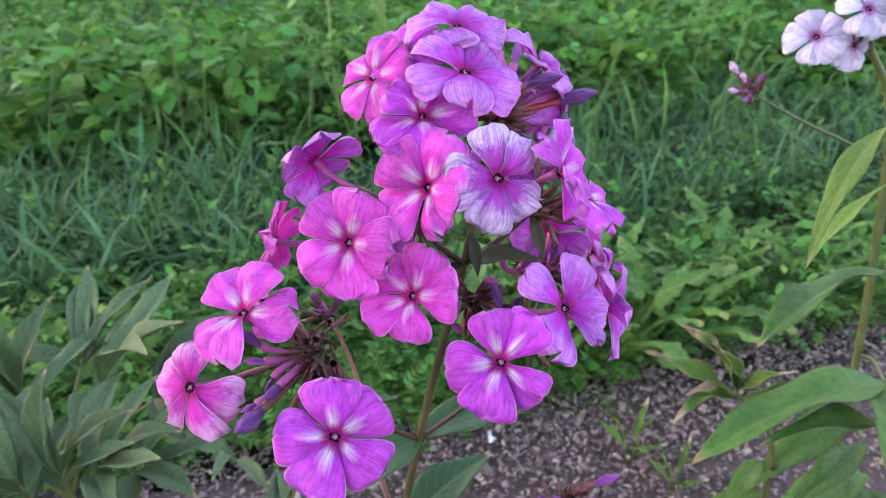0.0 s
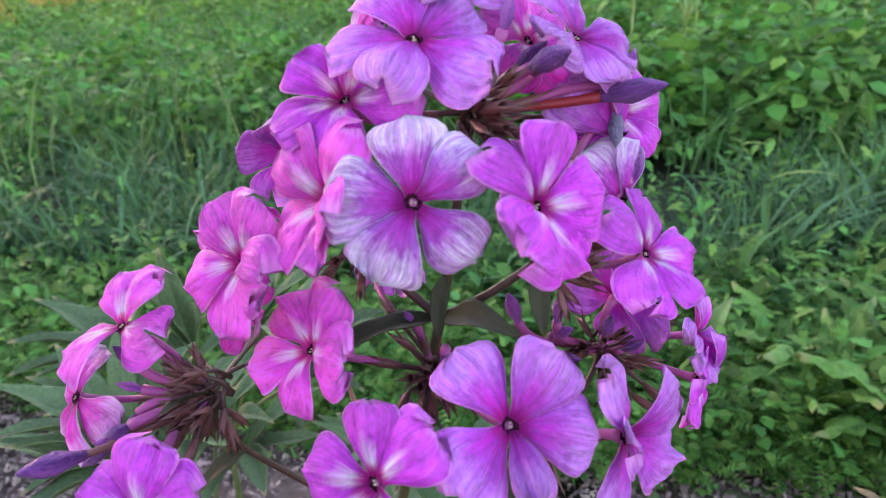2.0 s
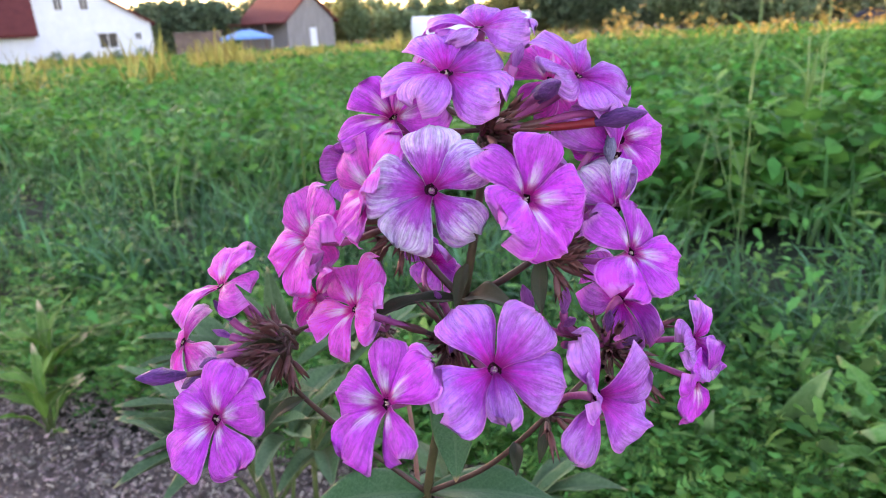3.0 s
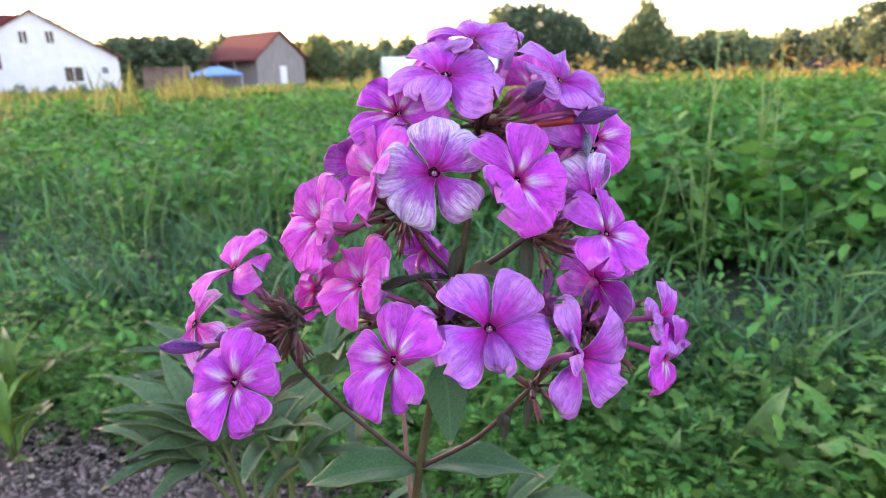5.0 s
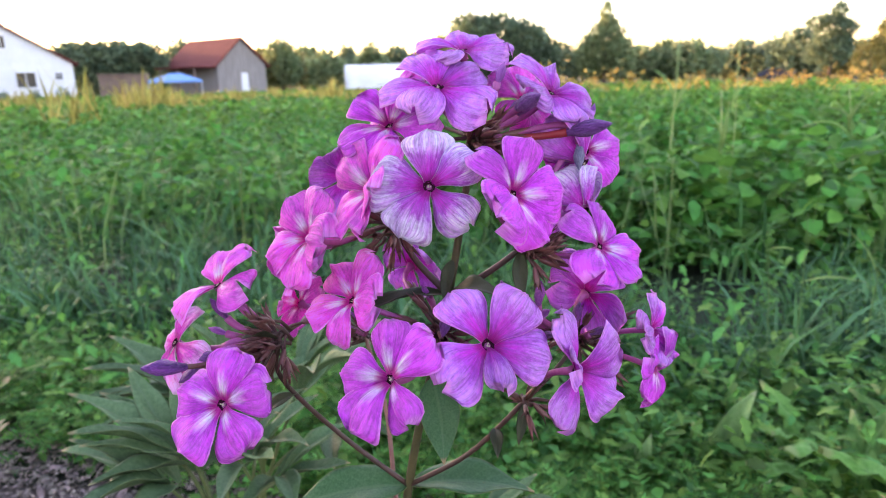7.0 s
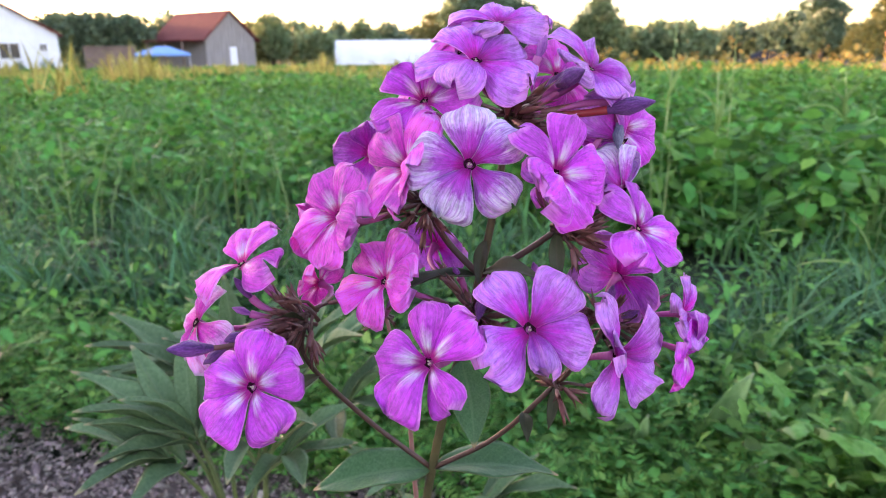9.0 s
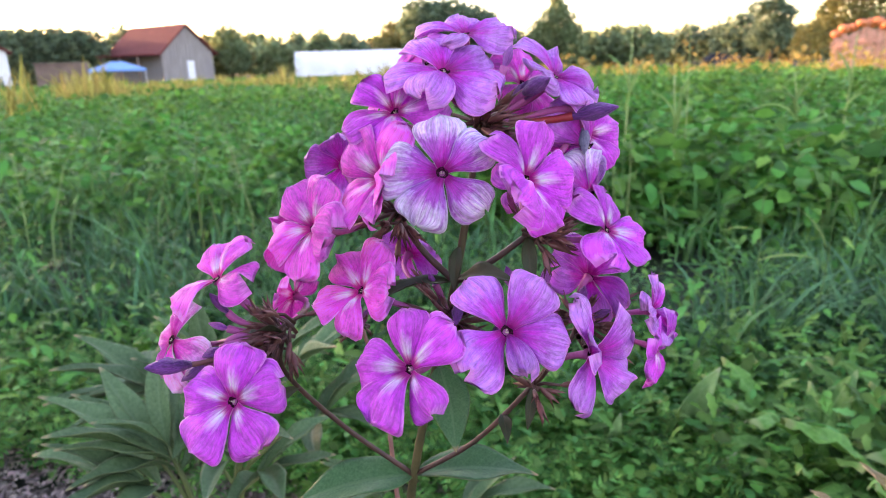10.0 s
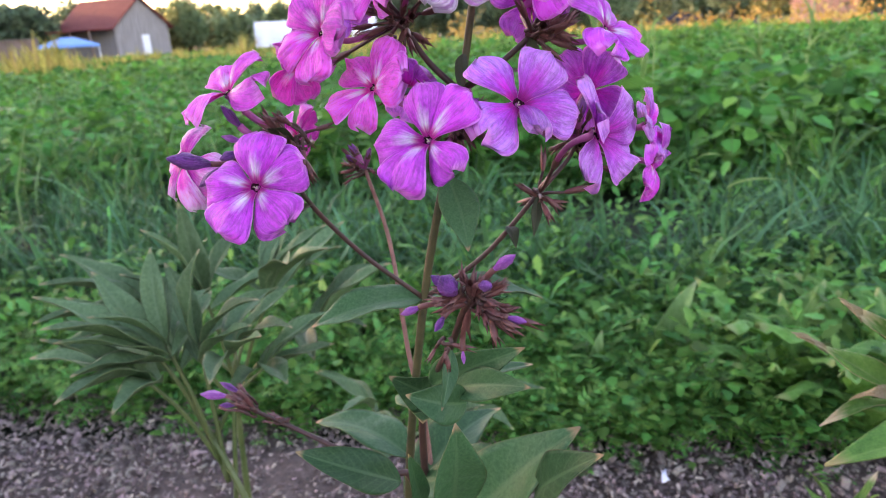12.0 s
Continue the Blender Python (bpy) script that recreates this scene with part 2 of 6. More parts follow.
LEAF_PEONY = veined_leaf("peony_leaf", (0.060, 0.140, 0.052), (0.140, 0.240, 0.108), (0.20, 0.30, 0.16), (0.34, 0.30, 0.15), 30, 0.5)
LEAF_DOCK = veined_leaf("dock_leaf", (0.14, 0.30, 0.10), (0.24, 0.42, 0.19), (0.32, 0.50, 0.26), (0.30, 0.40, 0.22), 25)
LEAF_GREEN = veined_leaf("green_leaf", (0.034, 0.128, 0.023), (0.085, 0.230, 0.045), (0.15, 0.29, 0.09), (0.24, 0.24, 0.10), 25)
LEAF_LIME = veined_leaf("lime_leaf", (0.066, 0.175, 0.026), (0.150, 0.300, 0.052), (0.22, 0.36, 0.12), (0.26, 0.28, 0.11), 25)
LEAF_JAGGED = veined_leaf("jagged_leaf", (0.064, 0.215, 0.036), (0.140, 0.375, 0.080), (0.25, 0.44, 0.14), (0.24, 0.34, 0.12), 25, 0.5, 0.32)
LEAF_GRASS = veined_leaf("grass_leaf", (0.17, 0.34, 0.09), (0.29, 0.47, 0.16), (0.36, 0.54, 0.24), (0.40, 0.44, 0.22), 25, 0.45, 0.35)
LEAF_WITHER = veined_leaf("withering_leaf", (0.060, 0.165, 0.028), (0.140, 0.285, 0.056), (0.27, 0.37, 0.13), (0.62, 0.48, 0.28), 25, 0.6, 0.25, 0.74, 0.7)
LEAF_DRY = leafy("dry_leaf", (0.22, 0.14, 0.07), (0.50, 0.40, 0.24), 60, 0.8, 0.2, 0.3, 0.5, 0.001)
WEED = leafy("weed_leaf", (0.043, 0.178, 0.032), (0.119, 0.340, 0.076), 9, 0.5, 0.42, 0.55)
POTATO = leafy("crop_leaf", (0.037, 0.173, 0.027), (0.100, 0.329, 0.058), 6, 0.55, 0.36, 0.5)
GRASS = leafy("grass_blade", (0.031, 0.128, 0.041), (0.077, 0.232, 0.090), 7, 0.45, 0.3, 0.45)
MEADOW = leafy("meadow_blade", (0.047, 0.180, 0.041), (0.122, 0.330, 0.104), 7, 0.4, 0.35, 0.5)
# this gold stands in for low sunlight on the far grass
GOLD = leafy("sunlit_grass", (0.28, 0.27, 0.06), (0.58, 0.48, 0.14), 2, 0.7, 0.4, 0.4)
SEED_GRASS = leafy("seeding_grass", (0.081, 0.170, 0.049), (0.171, 0.280, 0.110), 5, 0.5, 0.35, 0.4)
FIELD = leafy("field_leaf", (0.068, 0.205, 0.032), (0.149, 0.345, 0.063), 0.7, 0.5, 0.35, 0.5)
# soil colour is taken darker to deepen the shade in gaps between plants
SOIL = surface("soil", (0.014, 0.012, 0.008), (0.036, 0.062, 0.018), 9, 0.95, 0.8, 0.01, third=(0.022, 0.034, 0.012))[0]
MULCH = surface("mulch", (0.050, 0.035, 0.027), (0.175, 0.125, 0.098), 45, 0.9, 0.9, 0.004)[0]
CHIP = surface("husk_chip", (0.085, 0.062, 0.050), (0.36, 0.275, 0.225), 70, 0.85, 0.5, 0.001, 0.65)[0]
# tree leaf colours are lifted to stand in for distance haze
TREE = leafy("tree_leaf", (0.16, 0.24, 0.11), (0.30, 0.39, 0.20), 0.5, 0.6, 0.60, 0.5)
TREE_DARK = leafy("hedge_leaf", (0.12, 0.195, 0.11), (0.22, 0.31, 0.19), 0.5, 0.6, 0.55, 0.45)
# warmer leaves; on willow and birch the colour stands in for evening sun
TREE_WARM = leafy("warm_tree_leaf", (0.13, 0.15, 0.045), (0.26, 0.25, 0.09), 0.5, 0.6, 0.3, 0.4)
BARK = surface("bark", (0.05, 0.035, 0.025), (0.15, 0.11, 0.08), 8, 0.9, 0.7, 0.01, stretch=(1, 1, 0.3))[0]
WHITE_WALL = surface("white_render", (0.72, 0.74, 0.78), (0.86, 0.87, 0.88), 1.2, 0.8, 0.2, 0.003)[0]
BOARD = surface("grey_board", (0.20, 0.18, 0.17), (0.36, 0.33, 0.31), 1.5, 0.85, 0.4, 0.006, 0.15, stretch=(4, 4, 0.5))[0]
ROOF_RED = surface("red_roof", (0.105, 0.015, 0.012), (0.175, 0.032, 0.026), 1.5, 0.9, 0.5, 0.02)[0]
SHED_WOOD = surface("shed_wood", (0.14, 0.09, 0.07), (0.28, 0.19, 0.15), 1.5, 0.85, 0.4, 0.006, 0.15)[0]
BLUE = surface("blue_tarp", (0.10, 0.30, 0.66), (0.18, 0.42, 0.80), 1.5, 0.55, 0.3, 0.01)[0]
FILM = surface("white_film", (0.70, 0.73, 0.77), (0.86, 0.88, 0.90), 1.0, 0.5, 0.3, 0.01)[0]
DARK_GLASS = surface("window_glass", (0.02, 0.025, 0.03), (0.05, 0.06, 0.07), 1.0, 0.15, 0.0, 0.001)[0]
CAR_PAINT = surface("dark_blue_paint", (0.010, 0.016, 0.04), (0.02, 0.03, 0.07), 2.0, 0.3, 0.0, 0.001, clear=0.6)[0]
RUBBER = surface("rubber", (0.015, 0.015, 0.015), (0.03, 0.03, 0.03), 20, 0.8, 0.2, 0.001)[0]
ORANGE = surface("orange_skin", (0.60, 0.14, 0.04), (0.80, 0.26, 0.09), 3, 0.5, 0.3, 0.01)[0]
# brick colour is raised to look sunlit, since the stack stands in shade
BRICK = surface("brick", (0.56, 0.24, 0.17), (0.74, 0.40, 0.31), 6, 0.85, 0.5, 0.005, 0.2)[0]
YELLOW_FLOWER = leafy("yellow_flower", (0.48, 0.30, 0.06), (0.74, 0.48, 0.14), 20, 0.6, 0.3, 0.3)
PAPER = surface("white_scrap", (0.55, 0.60, 0.66), (0.75, 0.78, 0.82), 60, 0.6, 0.3, 0.001)[0]


# ---- mesh helpers ----
def empty(name, at=(0, 0, 0)):
    ob = new(name)
    ob.location = at
    ob.empty_display_size = 0.02
    return ob


def data_of(name, verts, faces, material, uvs=None, smooth=True):
    """A mesh from arrays of places and of faces with equal corner counts."""
    me = bpy.data.meshes.new(name)
    verts = np.asarray(verts, dtype=np.float32)
    if isinstance(faces, list) and isinstance(faces[0], tuple):
        faces = np.array(faces)
    groups = [np.asarray(f, dtype=np.int32) for f in (faces if isinstance(faces, list) else [faces]) if len(f)]
    loops = np.concatenate([g.ravel() for g in groups])
    sizes = np.concatenate([np.full(len(g), g.shape[1], dtype=np.int32) for g in groups])
    me.vertices.add(len(verts))
    me.vertices.foreach_set("co", verts.ravel())
    me.loops.add(len(loops))
    me.loops.foreach_set("vertex_index", loops)
    me.polygons.add(len(sizes))
    me.polygons.foreach_set("loop_start", np.concatenate([[0], np.cumsum(sizes)[:-1]]).astype(np.int32))
    me.polygons.foreach_set("loop_total", sizes)
    me.polygons.foreach_set("use_smooth", np.full(len(sizes), smooth))
    if uvs is not None:
        layer = me.uv_layers.new(name="UVMap")
        layer.data.foreach_set("uv", np.asarray(uvs, dtype=np.float32)[loops].ravel())
    me.materials.append(material)
    me.update(calc_edges=True)
    me.validate()
    return me


def part(name, me, parent, m=None, label=""):
    """Links a mesh as one object under a thing or a part, at the pose m within it."""
    ob = new(name, me)
    ob.parent = parent
    if m is not None:
        ob.matrix_basis = m
    return tagged(ob, label) if label else ob


def sheet(name, shape, nu, nv, thick, material):
    """A thin closed sheet: shape(u, v) for u in -1..1 and v in 0..1; thick in the same units."""
    u, v = np.meshgrid(np.linspace(-1, 1, nu), np.linspace(0, 1, nv))
    top = shape(u.ravel(), v.ravel())
    low = top - np.array([0, 0, thick])
    n = nu * nv
    i, j = np.meshgrid(np.arange(nu - 1), np.arange(nv - 1))
    a = (j * nu + i).ravel()
    up = np.stack([a, a + 1, a + nu + 1, a + nu], 1)
    down = up[:, ::-1] + n
    rim = np.concatenate([np.arange(nu), np.arange(1, nv) * nu + nu - 1, (nv - 1) * nu + np.arange(nu - 2, -1, -1), np.arange(nv - 2, 0, -1) * nu])
    nxt = np.roll(rim, -1)
    side = np.stack([nxt, rim, rim + n, nxt + n], 1)
    uv = np.stack([u.ravel() * 0.5 + 0.5, v.ravel()], 1)
    return data_of(name, np.concatenate([top, low]), np.concatenate([up, down, side]), material, np.concatenate([uv, uv]))


def tube_arrays(points, radii, sides=8):
    """A round tube along points, with closed ends."""
    pts = np.asarray(points, float)
    radii = np.broadcast_to(np.asarray(radii, float), (len(pts),))
    along = np.gradient(pts, axis=0)
    along /= np.linalg.norm(along, axis=1)[:, None] + 1e-12
    ref = np.array([0.0, 0, 1]) if abs(along[0][2]) < 0.9 else np.array([1.0, 0, 0])
    rings = []
    for p, d, r in zip(pts, along, radii):
        e = np.cross(ref, d)
        e /= np.linalg.norm(e) + 1e-12
        g = np.cross(d, e)
        ref = g
        # keep the frame from turning
        ref = np.cross(d, e) if abs(np.dot(ref, d)) < 0.9 else ref
        a = np.linspace(0, 2 * np.pi, sides, endpoint=False)
        rings.append(p + r * (np.cos(a)[:, None] * e + np.sin(a)[:, None] * g))
        ref = g
    verts = np.concatenate(rings + [pts[:1], pts[-1:]])
    n = len(pts)
    k = np.arange(sides)
    quads = np.concatenate([np.stack([j * sides + k, j * sides + (k + 1) % sides, (j + 1) * sides + (k + 1) % sides, (j + 1) * sides + k], 1) for j in range(n - 1)])
    caps = np.concatenate([np.stack([(k + 1) % sides, k, np.full(sides, n * sides)], 1),
                           np.stack([(n - 1) * sides + k, (n - 1) * sides + (k + 1) % sides, np.full(sides, n * sides + 1)], 1)])
    return verts, quads, caps


def tube(name, points, radii, material, sides=8):
    v, q, c = tube_arrays(points, radii, sides)
    return data_of(name, v, [q, c], material)


def bez(a, b, c, d, n):
    t = np.linspace(0, 1, n)[:, None]
    a, b, c, d = (np.asarray(p, float) for p in (a, b, c, d))
    return (1 - t) ** 3 * a + 3 * t * (1 - t) ** 2 * b + 3 * t * t * (1 - t) * c + t ** 3 * d


def spline(points, n):
    """A smooth line through points."""
    p = np.asarray(points, float)
    p = np.concatenate([[2 * p[0] - p[1]], p, [2 * p[-1] - p[-2]]])
    out = []
    for i in range(1, len(p) - 2):
        t = np.linspace(0, 1, n, endpoint=False)[:, None]
        a, b, c, d = p[i - 1:i + 3]
        out.append(0.5 * (2 * b + (c - a) * t + (2 * a - 5 * b + 4 * c - d) * t * t + (3 * b - a - 3 * c + d) * t ** 3))
    return np.concatenate(out + [p[-2:-1]])


def boxes(name, items, material, smooth=False):
    """Bevel-free boxes (centre, size, turn about z in degrees) joined into one mesh."""
    vs, fs = [], []
    c = np.array([[x, y, z] for x in (-.5, .5) for y in (-.5, .5) for z in (-.5, .5)])
    q = np.array([[0, 1, 3, 2], [4, 6, 7, 5], [0, 4, 5, 1], [2, 3, 7, 6], [0, 2, 6, 4], [1, 5, 7, 3]])
    for k, (at, size, turn) in enumerate(items):
        a = radians(turn)
        m = np.array([[math.cos(a), -math.sin(a), 0], [math.sin(a), math.cos(a), 0], [0, 0, 1]])
        vs.append((c * size) @ m.T + at)
        fs.append(q + 8 * k)
    return data_of(name, np.concatenate(vs), np.concatenate(fs), material, smooth=smooth)


def solid(name, profile, depth, material):
    """A prism: a profile in x and z, drawn out along +y by depth."""
    p = np.asarray(profile, float)
    n = len(p)
    front = np.stack([p[:, 0], np.zeros(n), p[:, 1]], 1)
    back = front + [0, depth, 0]
    k = np.arange(n)
    sides = np.stack([(k + 1) % n, k, k + n, (k + 1) % n + n], 1)
    return data_of(name, np.concatenate([front, back]), [sides, k[None], (k[::-1] + n)[None]], material, smooth=False)


def frame_from(normal, up=(0, 0, 1)):
    """A turn whose z is the normal and whose x lies level."""
    n = np.asarray(normal, float) / np.linalg.norm(normal)
    e = np.cross(up, n)
    e /= np.linalg.norm(e)
    g = np.cross(n, e)
    return Matrix(((e[0], g[0], n[0], 0), (e[1], g[1], n[1], 0), (e[2], g[2], n[2], 0), (0, 0, 0, 1)))


def aim(at, along, normal=(0, 0, 1), size=1.0):
    """A pose whose y runs along, with z as near the normal as can be."""
    y = Vector(along).normalized()
    x = y.cross(Vector(normal)).normalized()
    z = x.cross(y)
    m = Matrix((x, y, z)).transposed().to_4x4()
    return Matrix.Translation(at) @ m @ Matrix.Scale(size, 4)


# leaf templates for planting in great numbers: y along, z up
def template(kind):
    if kind == "ovate":
        v = [(0, 0, 0), (.30, .30, .06), (-.30, .30, .06), (0, .32, 0), (.24, .68, .03), (-.24, .68, .03), (0, .7, -.03), (0, 1, -.12)]
        f = [(0, 1, 3), (0, 3, 2), (1, 4, 3), (3, 4, 6), (3, 6, 5), (3, 5, 2), (4, 7, 6), (6, 7, 5)]
    elif kind == "diamond":
        v = [(0, 0, 0), (.28, .45, .05), (-.28, .45, .05), (0, .5, -.02), (0, 1, -.08)]
        f = [(0, 1, 3), (0, 3, 2), (1, 4, 3), (3, 4, 2)]
    elif kind == "blade":
        v = [(-.018, 0, 0), (.018, 0, 0), (-.02, .35, .04), (.02, .35, .04), (-.014, .7, -.05), (.014, .7, -.05), (0, 1, -.24)]
        f = [(0, 1, 3), (0, 3, 2), (2, 3, 5), (2, 5, 4), (4, 5, 6)]
    elif kind == "frond":
        v, f = [], []
        for k, (y, w, dy) in enumerate(((.12, .16, .10), (.30, .26, .13), (.48, .28, .13), (.66, .22, .13), (.82, .13, .12))):
            for s in (-1, 1):
                b = len(v)
                v += [(0, y - .07, -.1 * y * y), (0, y + .07, -.1 * y * y), (s * w, y + dy, .05 - .16 * y * y)]
                f.append((b, b + 2, b + 1) if s > 0 else (b, b + 1, b + 2))
        b = len(v)
        v += [(-.045, .86, -.08), (.045, .86, -.08), (0, 1.05, -.16)]
        f.append((b, b + 1, b + 2))
    elif kind == "toothed":
        v = [(0, 0, 0), (.16, .22, .03), (.12, .3, .02), (.30, .48, .03), (.2, .6, .0), (.24, .8, -.05), (0, 1, -.16),
             (-.24, .8, -.05), (-.2, .6, .0), (-.30, .48, .03), (-.12, .3, .02), (-.16, .22, .03), (0, .5, -.02)]
        f = [(0, 1, 12), (1, 2, 12), (2, 3, 12), (3, 4, 12), (4, 5, 12), (5, 6, 12), (6, 7, 12), (7, 8, 12), (8, 9, 12), (9, 10, 12), (10, 11, 12), (11, 0, 12)]
    else:  # chip
        v = [(-.5, -.18, 0), (.5, -.22, .02), (.46, .2, 0), (-.4, .24, .04), (-.42, -.14, .12), (.4, -.16, .15), (.38, .14, .13), (-.34, .18, .16)]
        f = [(4, 5, 6), (4, 6, 7), (0, 5, 4), (0, 1, 5), (1, 6, 5), (1, 2, 6), (2, 7, 6), (2, 3, 7), (3, 4, 7), (3, 0, 4)]
    return np.array(v, float), np.array(f)


def planted(name, kind, at, yaw, pitch, roll, size, material, width=None, bend=None):
    """Many small leaves in one mesh: at (n, 3); yaw, pitch and roll in radians; size in metres."""
    v, f = template(kind)
    n = len(at)
    tv = np.broadcast_to(v, (n, *v.shape)).copy()
    if width is not None:
        tv[:, :, 0] *= np.asarray(width)[:, None]
    if bend is not None:
        tv[:, :, 2] *= np.asarray(bend)[:, None]
    tv *= np.asarray(size)[:, None, None]
    cr, sr, cp, sp, cy, sy = np.cos(roll), np.sin(roll), np.cos(pitch), np.sin(pitch), np.cos(yaw), np.sin(yaw)
    x, y, z = tv[:, :, 0], tv[:, :, 1], tv[:, :, 2]
    x, z = x * cr[:, None] + z * sr[:, None], -x * sr[:, None] + z * cr[:, None]
    y, z = y * cp[:, None] - z * sp[:, None], y * sp[:, None] + z * cp[:, None]
    x, y = x * cy[:, None] - y * sy[:, None], x * sy[:, None] + y * cy[:, None]
    tv = np.stack([x, y, z], -1) + np.asarray(at)[:, None]
    faces = (f[None] + (np.arange(n) * len(v))[:, None, None]).reshape(-1, f.shape[1])
    return data_of(name, tv.reshape(-1, 3), faces, material)


rng = np.random.default_rng(7)


def bearing(yaw, far, z=0.0):
    """A place far metres away, yaw degrees to the left of +y."""
    return Vector((-math.sin(radians(yaw)) * far, math.cos(radians(yaw)) * far, z))


# ---- ground ----
EDGE_Y, EDGE_SLOPE = 0.72, 0.27      # the far edge of the mulched bed


def ground_z(far):
    """The field falls gently away from the bed."""
    k = np.clip((np.asarray(far, float) - 8.0) / 26.0, 0, 1)
    return -0.42 * k * k * (3 - 2 * k)


def ground_mesh():
    r = np.concatenate([[0.0], np.geomspace(0.3, 2500, 46)])
    a = np.linspace(0, 2 * np.pi, 72, endpoint=False)
    v = [(0, 0, 0)]
    for k in r[1:]:
        rise = np.where(k < 40, 1, 0) * 0.012 * np.sin(a * 5 + k * 9) * min(1, k)
        v += list(np.stack([k * np.cos(a), k * np.sin(a), rise - 0.012 + ground_z(k)], 1))
    n = len(a)
    i = np.arange(n)
    tri = np.stack([np.zeros(n, int), 1 + i, 1 + (i + 1) % n], 1)
    q = np.concatenate([np.stack([1 + j * n + i, 1 + (j + 1) * n + i, 1 + (j + 1) * n + (i + 1) % n, 1 + j * n + (i + 1) % n], 1) for j in range(len(r) - 2)])
    return data_of("ground", v, [q, tri], SOIL)


tagged(new("ground", ground_mesh()), "dark soil with sparse green growth in a weedy field, deepened for shade between plants", "ground", kind="structure")


def mulch_bed():
    x, y = np.meshgrid(np.linspace(-3.0, 3.0, 121), np.linspace(0, 1, 45))
    far = EDGE_Y + EDGE_SLOPE * x + 0.03 * np.sin(x * 9) + 0.02 * np.sin(x * 23)
    yy = -1.2 + (far + 1.2) * y
    z = 0.012 + 0.006 * np.sin(x * 31) * np.sin(yy * 27) + 0.008 * np.sin(x * 7 + 1) * np.sin(yy * 9) - 0.04 * (y > 0.99)
    v = np.stack([x.ravel(), yy.ravel(), z.ravel()], 1)
    i, j = np.meshgrid(np.arange(120), np.arange(44))
    a = (j * 121 + i).ravel()
    return data_of("mulch_bed", v, np.stack([a, a + 1, a + 122, a + 121], 1), MULCH)


tagged(new("mulch_bed", mulch_bed()), "flower bed covered with brown-grey wood chip mulch", "mulch", kind="structure")


def chips(n):
    x = rng.uniform(-1.3, 1.0, n)
    far = EDGE_Y + EDGE_SLOPE * x + 0.05
    rng.power(1.4, n)
    y = far - rng.uniform(0, 1, n) ** 1.3 * 0.66
    z = 0.012 + rng.uniform(0, 0.014, n)
    return planted("mulch_chips", "chip", np.stack([x, y, z], 1), rng.uniform(0, 6.3, n), rng.normal(0, .35, n), rng.normal(0, .5, n),
                   rng.uniform(0.004, 0.011, n) * (1 + .9 * (rng.uniform(0, 1, n) > .95)), CHIP, rng.uniform(.4, 1.2, n))


tagged(new("mulch_chips", chips(46000)), "loose brown and grey wood chips on the bed", "mulch", kind="stuff")
scrap = sheet("paper_scrap", lambda u, v: np.stack([u * 0.006 * (1 - 0.4 * v), v * 0.022, 0.004 * np.sin(v * 5 + u * 2)], 1), 5, 6, 0.0006, PAPER)
part("paper_scrap", scrap, None, pose(0.058, 0.636, 0.026, 10, 6, 20) @ Matrix.Scale(0.75, 4), "small crumpled white scrap lying on the mulch")["category"] = "scrap"


# ---- weeds and crops in the field ----
def past_edge(x, y, by=0.0):
    return y > EDGE_Y + EDGE_SLOPE * x + by


def scatter(n, near, far, yaw_from, yaw_to, power=1.0):
    """Places in a sector of the field, thinning with distance."""
    t = rng.uniform(0, 1, n)
    r = (near ** (1 - power) + t * (far ** (1 - power) - near ** (1 - power))) ** (1 / (1 - power)) if power != 1 else near * (far / near) ** t
    a = np.radians(rng.uniform(yaw_from, yaw_to, n))
    return np.stack([-r * np.sin(a), r * np.cos(a)], 1), r


def tufted(centres, heights, spreads, per):
    """Leaf places round plant centres: a dome, thicker towards its top."""
    n = len(centres)
    k = n * per
    own = np.repeat(np.arange(n), per)
    a = rng.uniform(0, 2 * np.pi, k)
    q = np.sqrt(rng.uniform(0, 1, k))
    h = rng.uniform(0.15, 1, k) ** 0.7
    rad = spreads[own] * q * (1.15 - 0.5 * h)
    at = np.stack([centres[own, 0] + rad * np.cos(a), centres[own, 1] + rad * np.sin(a), heights[own] * h * (1 - 0.35 * q * q)], 1)
    return at, a - np.pi / 2, own


